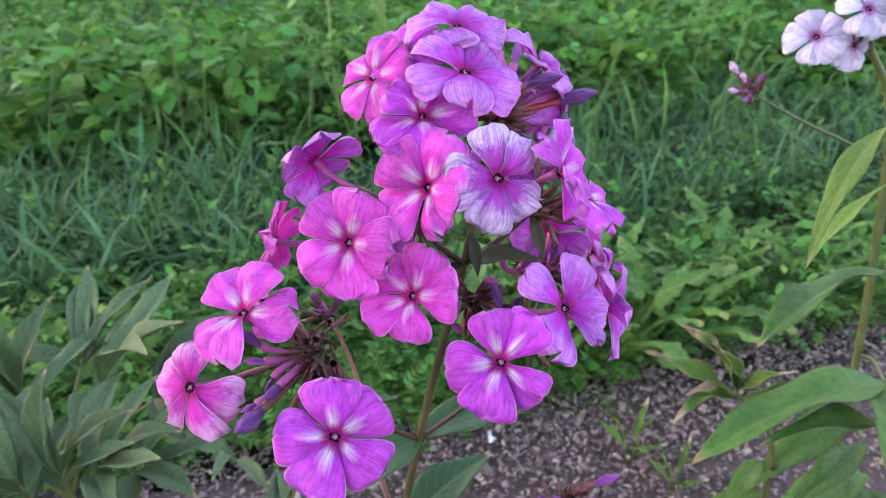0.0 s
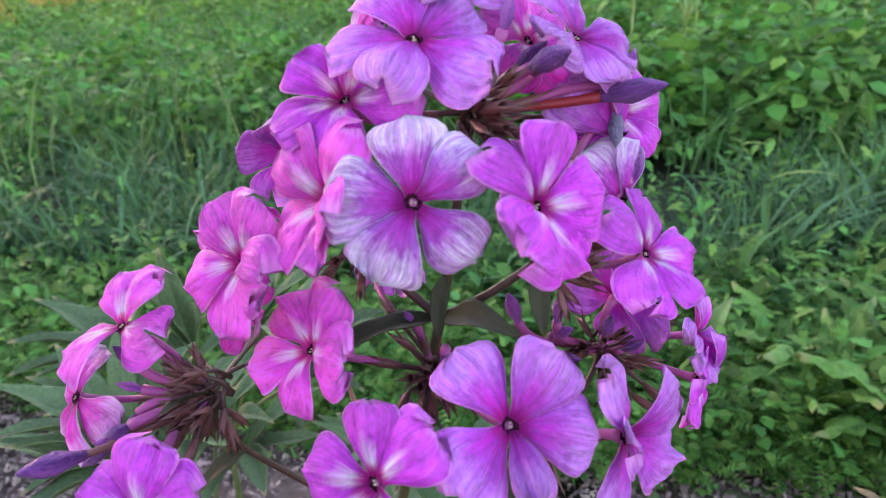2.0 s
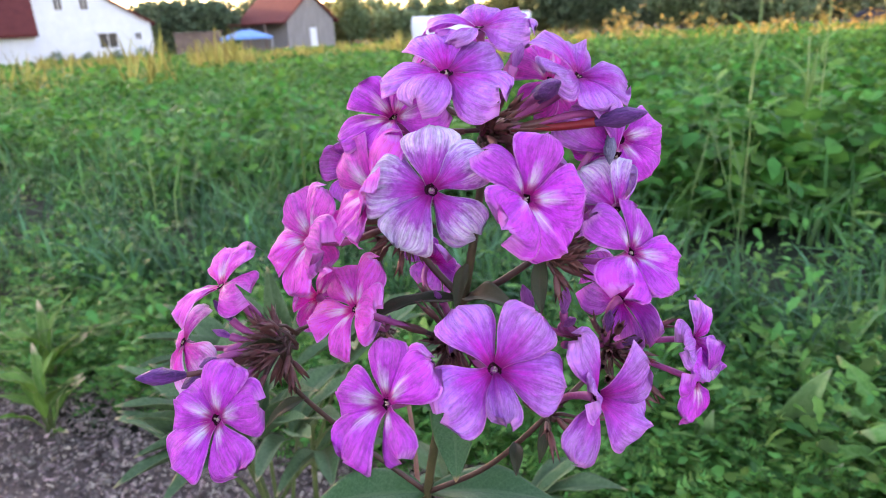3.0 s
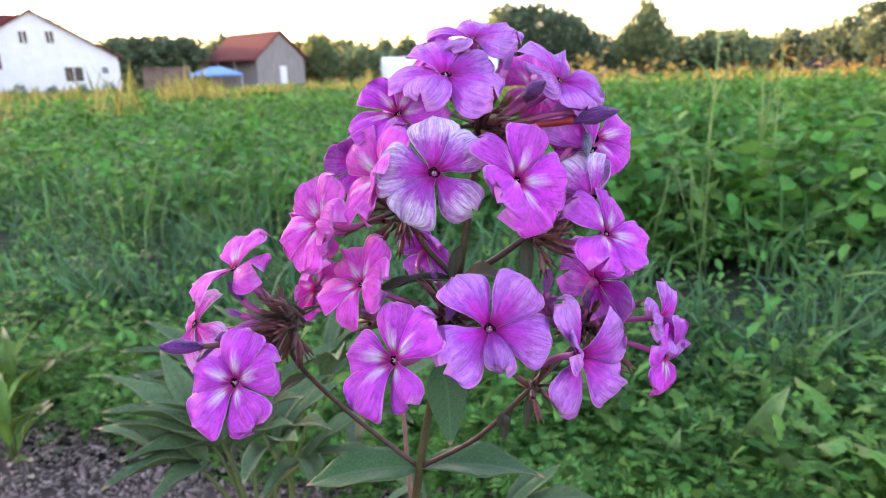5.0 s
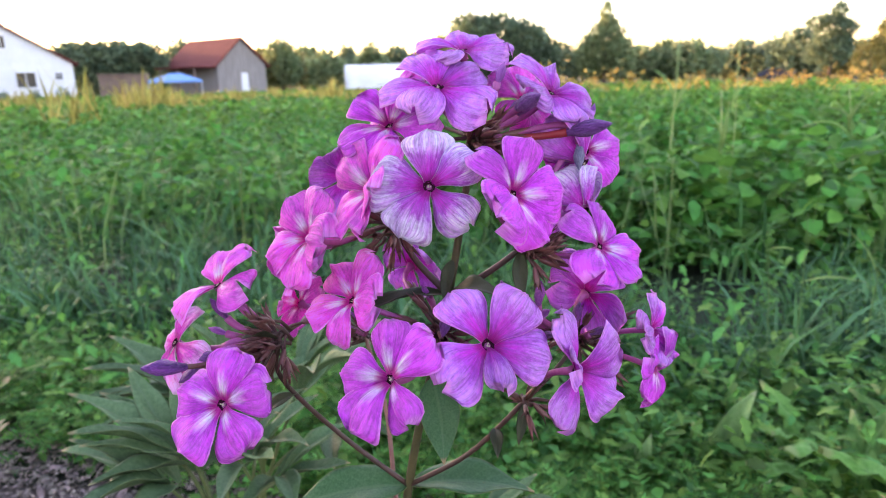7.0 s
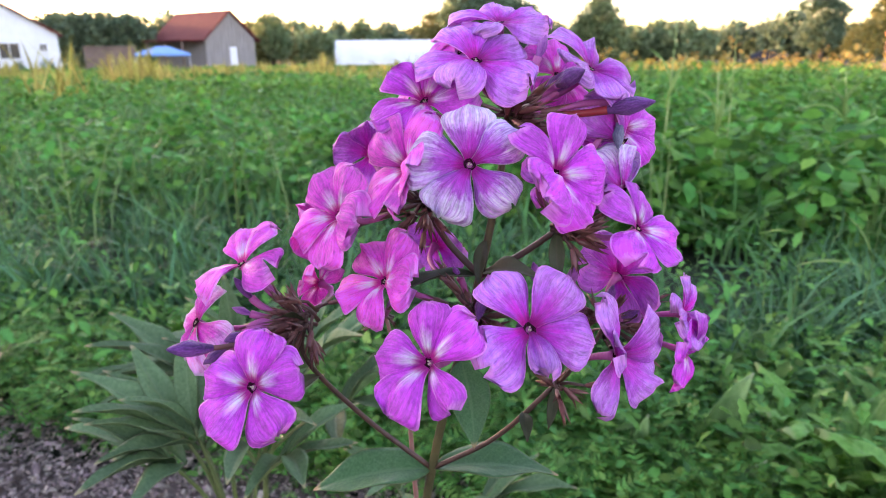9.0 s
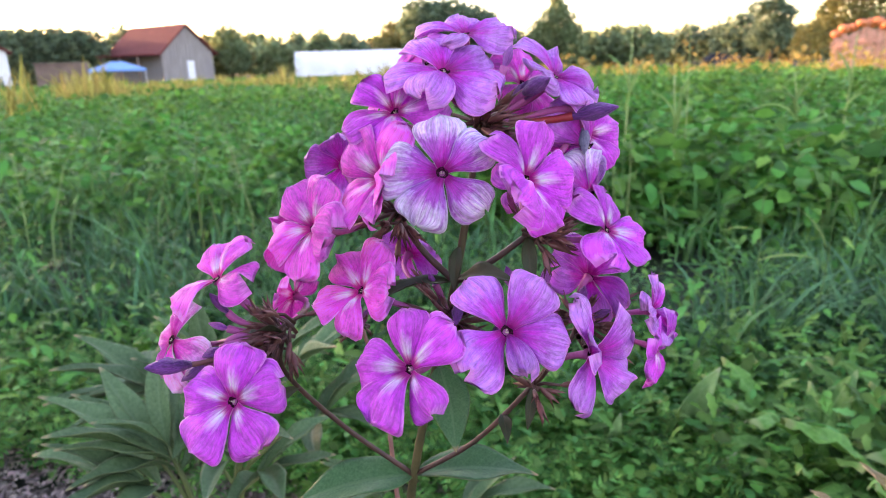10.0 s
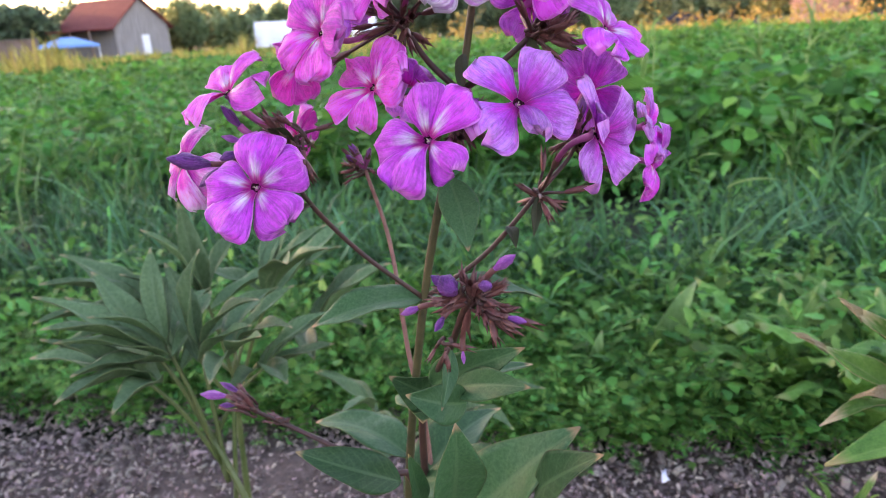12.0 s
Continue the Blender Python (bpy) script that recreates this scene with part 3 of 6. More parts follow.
def weeds():
    # low mat of small-leaved weeds beside the bed
    c, r = scatter(6200, 0.45, 3.4, -60, 105, 1.3)
    keep = past_edge(c[:, 0], c[:, 1], -0.01) & (~past_edge(c[:, 0], c[:, 1], 0.42) | (noise_map(c, 1.3) > 0.56))
    c = c[keep]
    n = len(c)
    h = rng.uniform(0.05, 0.125, n) * (0.7 + 0.5 * noise_map(c, 2.2))
    at, yaw, own = tufted(c, h, rng.uniform(0.03, 0.075, n), 24)
    k = len(at)
    turn, tip, lean = yaw + rng.normal(0, .7, k), rng.normal(.28, .35, k), rng.normal(0, .3, k)
    odd = rng.uniform(0, 1, k) > .45
    for nm, kind, sel, least, most, words in (("low_weeds", "ovate", odd, .008, .020, "mat of small-leaved bright green weeds beside the bed"),
                                              ("feathery_weeds", "frond", ~odd, .020, .044, "feathery bright green weeds beside the bed")):
        j = int(sel.sum())
        ob = new(nm, planted(nm, kind, at[sel], turn[sel], tip[sel], lean[sel], rng.uniform(least, most, j), WEED, rng.uniform(.9, 1.5, j)))
        tagged(ob, words, "weeds", kind="stuff")

    # feathery and toothed weeds a little taller
    c, r = scatter(1300, 0.8, 6.0, -60, 105, 1.15)
    c = c[past_edge(c[:, 0], c[:, 1], 0.04)]
    n = len(c)
    h = rng.uniform(0.08, 0.2, n)
    at, yaw, own = tufted(c, h, rng.uniform(0.05, 0.10, n), 22)
    k = len(at)
    ob = new("toothed_weeds", planted("toothed_weeds", "toothed", at, yaw + rng.normal(0, .5, k), rng.normal(.35, .45, k), rng.normal(0, .35, k),
                                      rng.uniform(.012, .038, k), WEED, rng.uniform(.6, 1.0, k)))
    tagged(ob, "toothed-leaved green weeds among the grass", "weeds", kind="stuff")

    # grass tufts, thickest in a strip along the bed
    c, r = scatter(2000, 1.0, 9.0, -50, 105, 1.1)
    keep = past_edge(c[:, 0], c[:, 1], 0.36) & (noise_map(c, 0.9) > 0.25)
    c = c[keep]
    n = len(c)
    per = 18
    own = np.repeat(np.arange(n), per)
    k = n * per
    at = np.concatenate([c[own] + rng.normal(0, .022, (k, 2)), np.zeros((k, 1))], 1)
    ob = new("grass", planted("grass", "blade", at, rng.uniform(0, 6.3, k), rng.normal(1.15, .28, k), rng.normal(0, .4, k),
                              rng.uniform(.07, .22, k), GRASS, rng.uniform(.6, 1.5, k), rng.uniform(.5, 2.8, k)))
    tagged(ob, "long bluish-green grass blades growing in tufts", "grass", kind="stuff")

    # taller mixed grass in front of the crop and through the weedier side of the field
    c, r = scatter(520, 1.2, 4.5, -50, 105, 1.0)
    c1 = c[past_edge(c[:, 0], c[:, 1], .95) & ~past_edge(c[:, 0], c[:, 1], 2.0)]
    c, r = scatter(1300, 2.2, 11.0, 34, 105, 1.0)
    c = np.concatenate([c1, c[past_edge(c[:, 0], c[:, 1], 1.3)]])
    own = np.repeat(np.arange(len(c)), 11)
    k = len(own)
    at = np.concatenate([c[own] + rng.normal(0, .035, (k, 2)), np.zeros((k, 1))], 1)
    ob = new("meadow_grass", planted("meadow_grass", "blade", at, rng.uniform(0, 6.3, k), rng.normal(1.2, .24, k), rng.normal(0, .4, k),
                                     rng.uniform(.12, .30, k), MEADOW, rng.uniform(.6, 1.4, k), rng.uniform(.5, 3.2, k)))
    tagged(ob, "tall bright green grass among the crop and weeds", "grass", kind="stuff")

    # leafy crop plants further in
    c, r = scatter(1700, 1.9, 12.0, -55, 105, 1.1)
    keep = past_edge(c[:, 0], c[:, 1], 1.28) & (noise_map(c + 31, 0.6) > 0.04)
    c = c[keep]
    n = len(c)
    h = rng.uniform(0.16, 0.40, n)
    broad = np.where(np.degrees(np.arctan2(-c[:, 0], c[:, 1])) > 36, .85, 1.12)
    at, yaw, own = tufted(c, h, rng.uniform(0.13, 0.25, n), 70)
    k = len(at)
    near = np.hypot(at[:, 0], at[:, 1]) < 4.6
    for nm, kind, sel in (("crop_plants", "ovate", near), ("far_crop_plants", "diamond", ~near)):
        j = int(sel.sum())
        ob = new(nm, planted(nm, kind, at[sel], yaw[sel] + rng.normal(0, .6, j), rng.normal(-.12, .45, j), rng.normal(0, .4, j),
                             rng.uniform(.028, .066, j) * broad[own[sel]], POTATO, rng.uniform(1.0, 1.7, j)))
        tagged(ob, "dense leafy green vegetable crop in the field", "crop", kind="stuff")

    # the field out to the buildings
    c, r = scatter(4200, 7.0, 62.0, -45, 95, 1.0)
    n = len(c)
    h = rng.uniform(0.18, 0.36, n)
    at, yaw, own = tufted(c, h, 0.12 + 0.018 * r, 20)
    at[:, 2] += ground_z(r)[own]
    k = len(at)
    ob = new("far_field", planted("far_field", "diamond", at, yaw + rng.normal(0, .6, k), rng.normal(.2, .5, k), rng.normal(0, .4, k),
                                  (0.05 + 0.006 * r[own]) * rng.uniform(.7, 1.3, k), FIELD, rng.uniform(1.0, 1.6, k)))
    tagged(ob, "green field vegetation running to the houses", "field", kind="stuff")

    # tall seeding grass, and far grass with low sun painted into its gold
    c, r = scatter(260, 1.6, 18.0, -50, 105, 1.0)
    n = len(c)
    per = 4
    own = np.repeat(np.arange(n), per)
    k = n * per
    at = np.concatenate([c[own] + rng.normal(0, .05, (k, 2)), ground_z(r)[own][:, None]], 1)
    ob = new("tall_grass", planted("tall_grass", "blade", at, rng.uniform(0, 6.3, k), rng.normal(1.42, .12, k), rng.normal(0, .4, k),
                                   rng.uniform(.26, .52, k), SEED_GRASS, rng.uniform(.12, .30, k), rng.uniform(.1, 1.2, k)))
    tagged(ob, "tall thin seeding grass stalks in the field", "grass", kind="stuff")
    c, r = scatter(620, 8.0, 48.0, 24, 95, 0.9)
    keep = noise_map(c, 0.3) > np.where(r < 14, 0.60, 0.34)
    c2, r2 = scatter(110, 20.0, 60.0, -30, 24, 0.6)
    c, r = np.concatenate([c[keep], c2]), np.concatenate([r[keep], r2])
    n = len(c)
    per = 34
    own = np.repeat(np.arange(n), per)
    k = n * per
    tall = rng.uniform(.30, .62, n) * np.where(rng.uniform(0, 1, n) > .75, 1.5, 1)
    at = np.concatenate([c[own] + rng.normal(0, .11, (k, 2)), ground_z(r)[own][:, None]], 1)
    ob = new("golden_grass", planted("golden_grass", "blade", at, rng.uniform(0, 6.3, k), rng.normal(1.38, .14, k), rng.normal(0, .4, k),
                                     tall[own] * rng.uniform(.6, 1.1, k), GOLD, .6 + 0.06 * r[own], rng.uniform(.2, 1.6, k)))
    tagged(ob, "golden tufts at the far end of the field, low sun put into the grass colour", "grass", kind="stuff")
    # yellow-orange blooms far off
    c, r = scatter(210, 12.0, 30.0, -12, 26, 0.6)
    keep = noise_map(c, 0.3) > 0.50
    c, r = c[keep], r[keep]
    n = len(c)
    tall = rng.uniform(.45, .85, n)
    own = np.repeat(np.arange(n), 16)
    k = len(own)
    at = np.concatenate([c[own] + rng.normal(0, .10, (k, 2)), (ground_z(r)[own] + tall[own] * rng.uniform(.6, 1.05, k))[:, None]], 1)
    ob = new("yellow_flowers", planted("yellow_flowers", "ovate", at, rng.uniform(0, 6.3, k), rng.normal(.6, .5, k), rng.normal(0, .5, k),
                                       rng.uniform(.06, .12, k), YELLOW_FLOWER))
    tagged(ob, "yellow-orange flowering plants across the field", "flowers", kind="stuff")


def noise_map(c, scale):
    """Smooth values of about 0 to 1 over the ground."""
    x, y = c[:, 0] * scale, c[:, 1] * scale
    return 0.5 + 0.25 * np.sin(3.1 * x + 1.7 * np.sin(2.3 * y)) + 0.25 * np.sin(2.7 * y + 1.9 * np.sin(3.7 * x + 1))


weeds()


# ---- buildings ----
def gable_block(thing, width, deep, eave, ridge, m, wall, roof, over=0.35):
    """A gabled block whose gable faces -y: walls and two roof slabs with overhang."""
    w = width / 2
    part("wall", solid("wall", [(-w, -.6), (w, -.6), (w, eave), (0, ridge), (-w, eave)], deep, wall), thing, m)
    rise = (ridge - eave) / w
    for side in (-1, 1):
        x1 = side * (w + over)
        z1 = eave - rise * over
        prof = [(0, ridge + 0.02), (x1, z1 + 0.02), (x1, z1 + 0.2), (0, ridge + 0.2)]
        if side < 0:
            prof = prof[::-1]
        part("roof", solid("roof", prof, deep + 2 * over, roof), thing, m @ pose(0, -over, 0))


def window_part(thing, m, x, z, w, h):
    """A framed window on a wall that faces -y."""
    f = part("window", boxes("window", [((0, 0, h / 2 + .04), (w + .16, .08, .08), 0), ((0, 0, -h / 2 - .04), (w + .2, .12, .08), 0),
                                        ((-w / 2 - .04, 0, 0), (.08, .08, h), 0), ((w / 2 + .04, 0, 0), (.08, .08, h), 0), ((0, 0, 0), (.05, .06, h), 0)], WHITE_WALL), thing, m @ pose(x, -0.05, z))
    for s in (-1, 1):
        part("pane", boxes("pane", [((s * (w / 4 + 0.01), .01, 0), (w / 2 - .04, .03, h), 0)], DARK_GLASS), f)


def bush(name, at, lobes, leaf, n, material, label, trunk=None, category="tree"):
    """A tree or bush: tapered trunk with limbs, and a crown of leaf clumps in lobes (x, y, z, rx, ry, rz)."""
    t = empty(name, at)
    tagged(t, label, category)
    at_list, sizes = [], []
    vol = np.array([l[3] * l[5] for l in lobes])
    for l, share in zip(lobes, vol / vol.sum()):
        k = max(30, int(n * share))
        d = rng.normal(size=(k, 3))
        d /= np.linalg.norm(d, axis=1)[:, None]
        q = rng.uniform(0.45, 1.0, k) ** 0.5 * (1 + 0.12 * np.sin(d[:, 0] * 7 + l[0]) * np.sin(d[:, 2] * 9 + l[1]))
        at_list.append(np.array(l[:3]) + d * q[:, None] * np.array(l[3:6]))
        sizes.append(np.full(k, leaf))
    p = np.concatenate(at_list)
    p = p[p[:, 2] > -0.35]
    k = len(p)
    part("crown", planted("crown", "diamond", p, rng.uniform(0, 6.3, k), rng.normal(0, .7, k), rng.normal(0, .7, k),
                          leaf * rng.uniform(.6, 1.4, k), material, rng.uniform(1.1, 1.9, k)), t)
    h = trunk or max(l[2] for l in lobes) * 0.8
    top = lobes[0]
    part("trunk", tube("trunk", [(0, 0, -.6), (0.02 * h, 0, .3 * h), (top[0] * .4, top[1] * .4, .7 * h), (top[0] * .8, top[1] * .8, h)],
                       [.035 * h, .028 * h, .018 * h, .006 * h], BARK, 8), t)
    for i, l in enumerate(lobes[:5]):
        part("limb", tube("limb", [(0, 0, .25 * h), (l[0] * .4, l[1] * .4, .25 * h + (l[2] - .25 * h) * .5), (l[0] * .85, l[1] * .85, max(l[2], .3 * h))],
                          [.018 * h, .011 * h, .004 * h], BARK, 6), t)
    return t


def white_house():
    far = 62.0
    t = tagged(empty("house", bearing(64.5, far)), "large white rendered house with a red roof", "house")
    turn = pose(0, 0, 0, 0, 0, 68)
    gable_block(t, 11.6, 9.0, 2.5, 6.0, turn, WHITE_WALL, ROOF_RED)
    # wing that runs off to the side, its roof slope facing the field
    wing = turn @ pose(-2.75, -4.0, 0, 0, 0, 90)
    part("wing_wall", solid("wing_wall", [(0, -.6), (6.6, -.6), (6.6, 2.1), (3.3, 5.2), (0, 2.1)], 12.0, WHITE_WALL), t, wing)
    for side in (0, 1):
        x0, x1 = (3.3, -0.5) if side == 0 else (3.3, 7.1)
        prof = [(x0, 5.22), (x1, 1.65), (x1, 1.85), (x0, 5.42)]
        part("wing_roof", solid("wing_roof", prof[::-1] if side == 0 else prof, 12.4, ROOF_RED), t, wing @ pose(0, -.25, 0))
    part("rear_roof", solid("rear_roof", [(.3, 4.3), (1.6, 5.7), (1.6, 5.9), (.3, 4.5)], 14.0, ROOF_RED), t, turn @ pose(-.5, 0, 0, 0, 0, 90))
    window_part(t, turn, -0.7, 4.1, 0.55, 0.9)
    window_part(t, turn, 1.1, 4.1, 0.55, 0.9)
    window_part(t, turn, 2.4, 1.25, 1.3, 1.1)
    window_part(t, turn, 4.7, 1.5, 0.45, 0.5)
    for x, s in ((-4.6, .9), (-1.6, .85), (0.6, .7), (2.7, .7), (4.6, .9)):
        p = turn @ Vector((x, -1.0, 0))
        bush("shrub", t.location + p + Vector((0, 0, -.4)), [(0, 0, .5 * s, .6 * s, .6 * s, .65 * s), (.2, 0, .8 * s, .4 * s, .4 * s, .5 * s)], .14, 260, TREE_DARK,
             "small dark green clipped shrub against the white house", .6, "shrub")


def barn():
    t = tagged(empty("barn", bearing(47.1, 80.0)), "grey weathered timber barn with a red roof", "barn")
    turn = pose(0, 0, 0, 0, 0, 84)
    gable_block(t, 6.6, 9.5, 2.7, 5.5, turn, BOARD, ROOF_RED, 0.45)
    for i in range(13):
        x = -3.0 + i * 0.5
        top = 2.65 + (1 - abs(x) / 3.3) * 2.7
        part("plank", boxes("plank", [((x, -0.03, top / 2 - .3), (0.44, 0.05, top + .6), 0)], BOARD), t, turn)
    part("door", boxes("door", [((0.2, -.08, .75), (.9, .06, 2.1), 0)], WHITE_WALL), t, turn, "pale door")
    # open lean-to along the long side
    part("porch_roof", boxes("porch_roof", [((-4.6, 4.0, 2.45), (2.7, 7.5, .14), 0)], ROOF_RED), t, turn)
    for y in (0.6, 3.8, 7.2):
        part("porch_post", tube("porch_post", [(-5.7, y, -.5), (-5.7, y, 2.4)], .09, SHED_WOOD, 8), t, turn)


def canopy():
    t = tagged(empty("garden_canopy", bearing(52.2, 72.0)), "bright blue fabric garden canopy on thin poles", "canopy")
    turn = pose(0, 0, 0, 0, 0, 50)
    part("roof_fabric", data_of("roof_fabric", [(-2.5, -1.6, 1.05), (2.5, -1.6, 1.05), (2.5, 1.6, 1.05), (-2.5, 1.6, 1.05), (-.5, 0, 1.75), (.5, 0, 1.75),
                                               (-2.5, -1.6, .85), (2.5, -1.6, .85), (2.5, 1.6, .85), (-2.5, 1.6, .85)],
                                [np.array([(0, 1, 5, 4), (2, 3, 4, 5), (0, 6, 7, 1), (1, 7, 8, 2), (2, 8, 9, 3), (3, 9, 6, 0)]), np.array([(1, 2, 5), (3, 0, 4)])], BLUE, smooth=False), t, turn)
    for x in (-2.4, 2.4):
        for y in (-1.5, 1.5):
            part("pole", tube("pole", [(x, y, -.5), (x, y, 1.0)], .03, FILM, 6), t, turn)


def shed():
    t = tagged(empty("shed", bearing(55.9, 74.0)), "low brown wooden shed beside the hedge", "shed")
    turn = pose(0, 0, 0, 0, 0, 56)
    part("wall", boxes("wall", [((0, 0, .5), (4.2, 3.0, 2.2), 0)], SHED_WOOD), t, turn)
    part("roof", boxes("roof", [((0, 0, 1.7), (4.6, 3.4, .16), 0)], SHED_WOOD), t, turn)
    for i in range(9):
        part("board", boxes("board", [((-2.0 + i * .5, -1.53, .5), (.45, .05, 2.15), 0)], SHED_WOOD), t, turn)


def polytunnel():
    far = 55.0
    t = tagged(empty("polytunnel", bearing(33.9, far)), "long white film-covered polytunnel greenhouse", "greenhouse")
    turn = pose(0, 0, 0, 0, 0, 34)
    a = np.linspace(0, np.pi, 15)
    length, half = 9.2, 1.6
    xs = np.linspace(-length / 2, length / 2, 13)
    v = np.concatenate([np.stack([np.full(15, x), -half * np.cos(a), 1.85 * np.sin(a) ** 0.6], 1) for x in xs])
    i, j = np.meshgrid(np.arange(14), np.arange(12))
    q = (j * 15 + i).ravel()
    part("film", data_of("film", v, [np.stack([q, q + 15, q + 16, q + 1], 1), np.arange(15)[None], (np.arange(15)[::-1] + 12 * 15)[None]], FILM), t, turn, "white translucent film cover")
    for x in xs[::2]:
        part("hoop", tube("hoop", [(x, -(half + .02) * math.cos(b), 1.87 * math.sin(b) ** 0.6) for b in a], .03, FILM, 6), t, turn)


def car():
    t = tagged(empty("car", bearing(4.4, 98.0, -.42)), "dark blue parked car beyond the field", "car")
    turn = pose(0, 0, 0, 0, 0, 10)
    body = [(-2, .3), (2, .3), (2.05, .75), (1.3, .85), (.7, 1.35), (-.9, 1.4), (-1.6, .95), (-2.05, .85)]
    part("body", solid("body", body, 1.6, CAR_PAINT), t, turn)
    part("window", solid("window", [(-1.3, .95), (1.05, .9), (.6, 1.28), (-.85, 1.32)], 1.62, DARK_GLASS), t, turn @ pose(0, -.01, 0))
    for x in (-1.25, 1.25):
        for y in (0.05, 1.55):
            part("wheel", tube("wheel", [(x, y - .1, .32), (x, y + .1, .32)], .32, RUBBER, 14), t, turn)


def brick_pile():
    t = tagged(empty("brick_stack", bearing(-5.2, 30.0, -.40)), "stack of sunlit red bricks beyond the field", "brick stack")
    turn = pose(0, 0, 0, 0, 0, -6)
    me = boxes("brick", [((0, 0, 0), (.245, .12, .066), 0)], BRICK)
    courses = (21, 23, 24, 26, 25, 26, 24, 25)      # the stack is uneven and lower at its end
    for layer in range(26):
        for i in range(8):
            m = turn @ pose(-.95 + i * .27 + (layer % 2) * .08 + rng.normal(0, .02), rng.normal(0, .04), .035 + layer * .07, 0, 0, rng.normal(0, 7))
            if layer < courses[i]:
                part("brick", me, t, m)
    # round orange squashes lie on top
    a = np.linspace(0, 2 * np.pi, 21)[:-1]
    for i in range(9):
        s = rng.uniform(.17, .25)
        b = np.linspace(0, np.pi, 9)
        v = np.concatenate([np.stack([math.sin(q) * (1 + .06 * np.cos(8 * a)) * np.cos(a), math.sin(q) * (1 + .06 * np.cos(8 * a)) * np.sin(a), np.full(20, .8 * math.cos(q))], 1) for q in b]) * s
        k = np.arange(20)
        q = np.concatenate([np.stack([j * 20 + k, (j + 1) * 20 + k, (j + 1) * 20 + (k + 1) % 20, j * 20 + (k + 1) % 20], 1) for j in range(8)])
        p = t.location + turn @ Vector((-.95 + .26 * i, rng.normal(0, .05), .01 + .07 * courses[min(i, 7)] + .8 * s))
        pk = tagged(empty("squash", p), "round orange ribbed squash lying on the bricks", "squash", "squashes on the bricks")
        part("flesh", data_of("flesh", v, q, ORANGE), pk)
        part("stalk", tube("stalk", [(0, 0, .7 * s), (.01, 0, .8 * s), (.03, 0, s)], [.02, .015, .012], STEM_GREEN, 6), pk)


white_house()
barn()
canopy()
shed()
polytunnel()
car()
brick_pile()


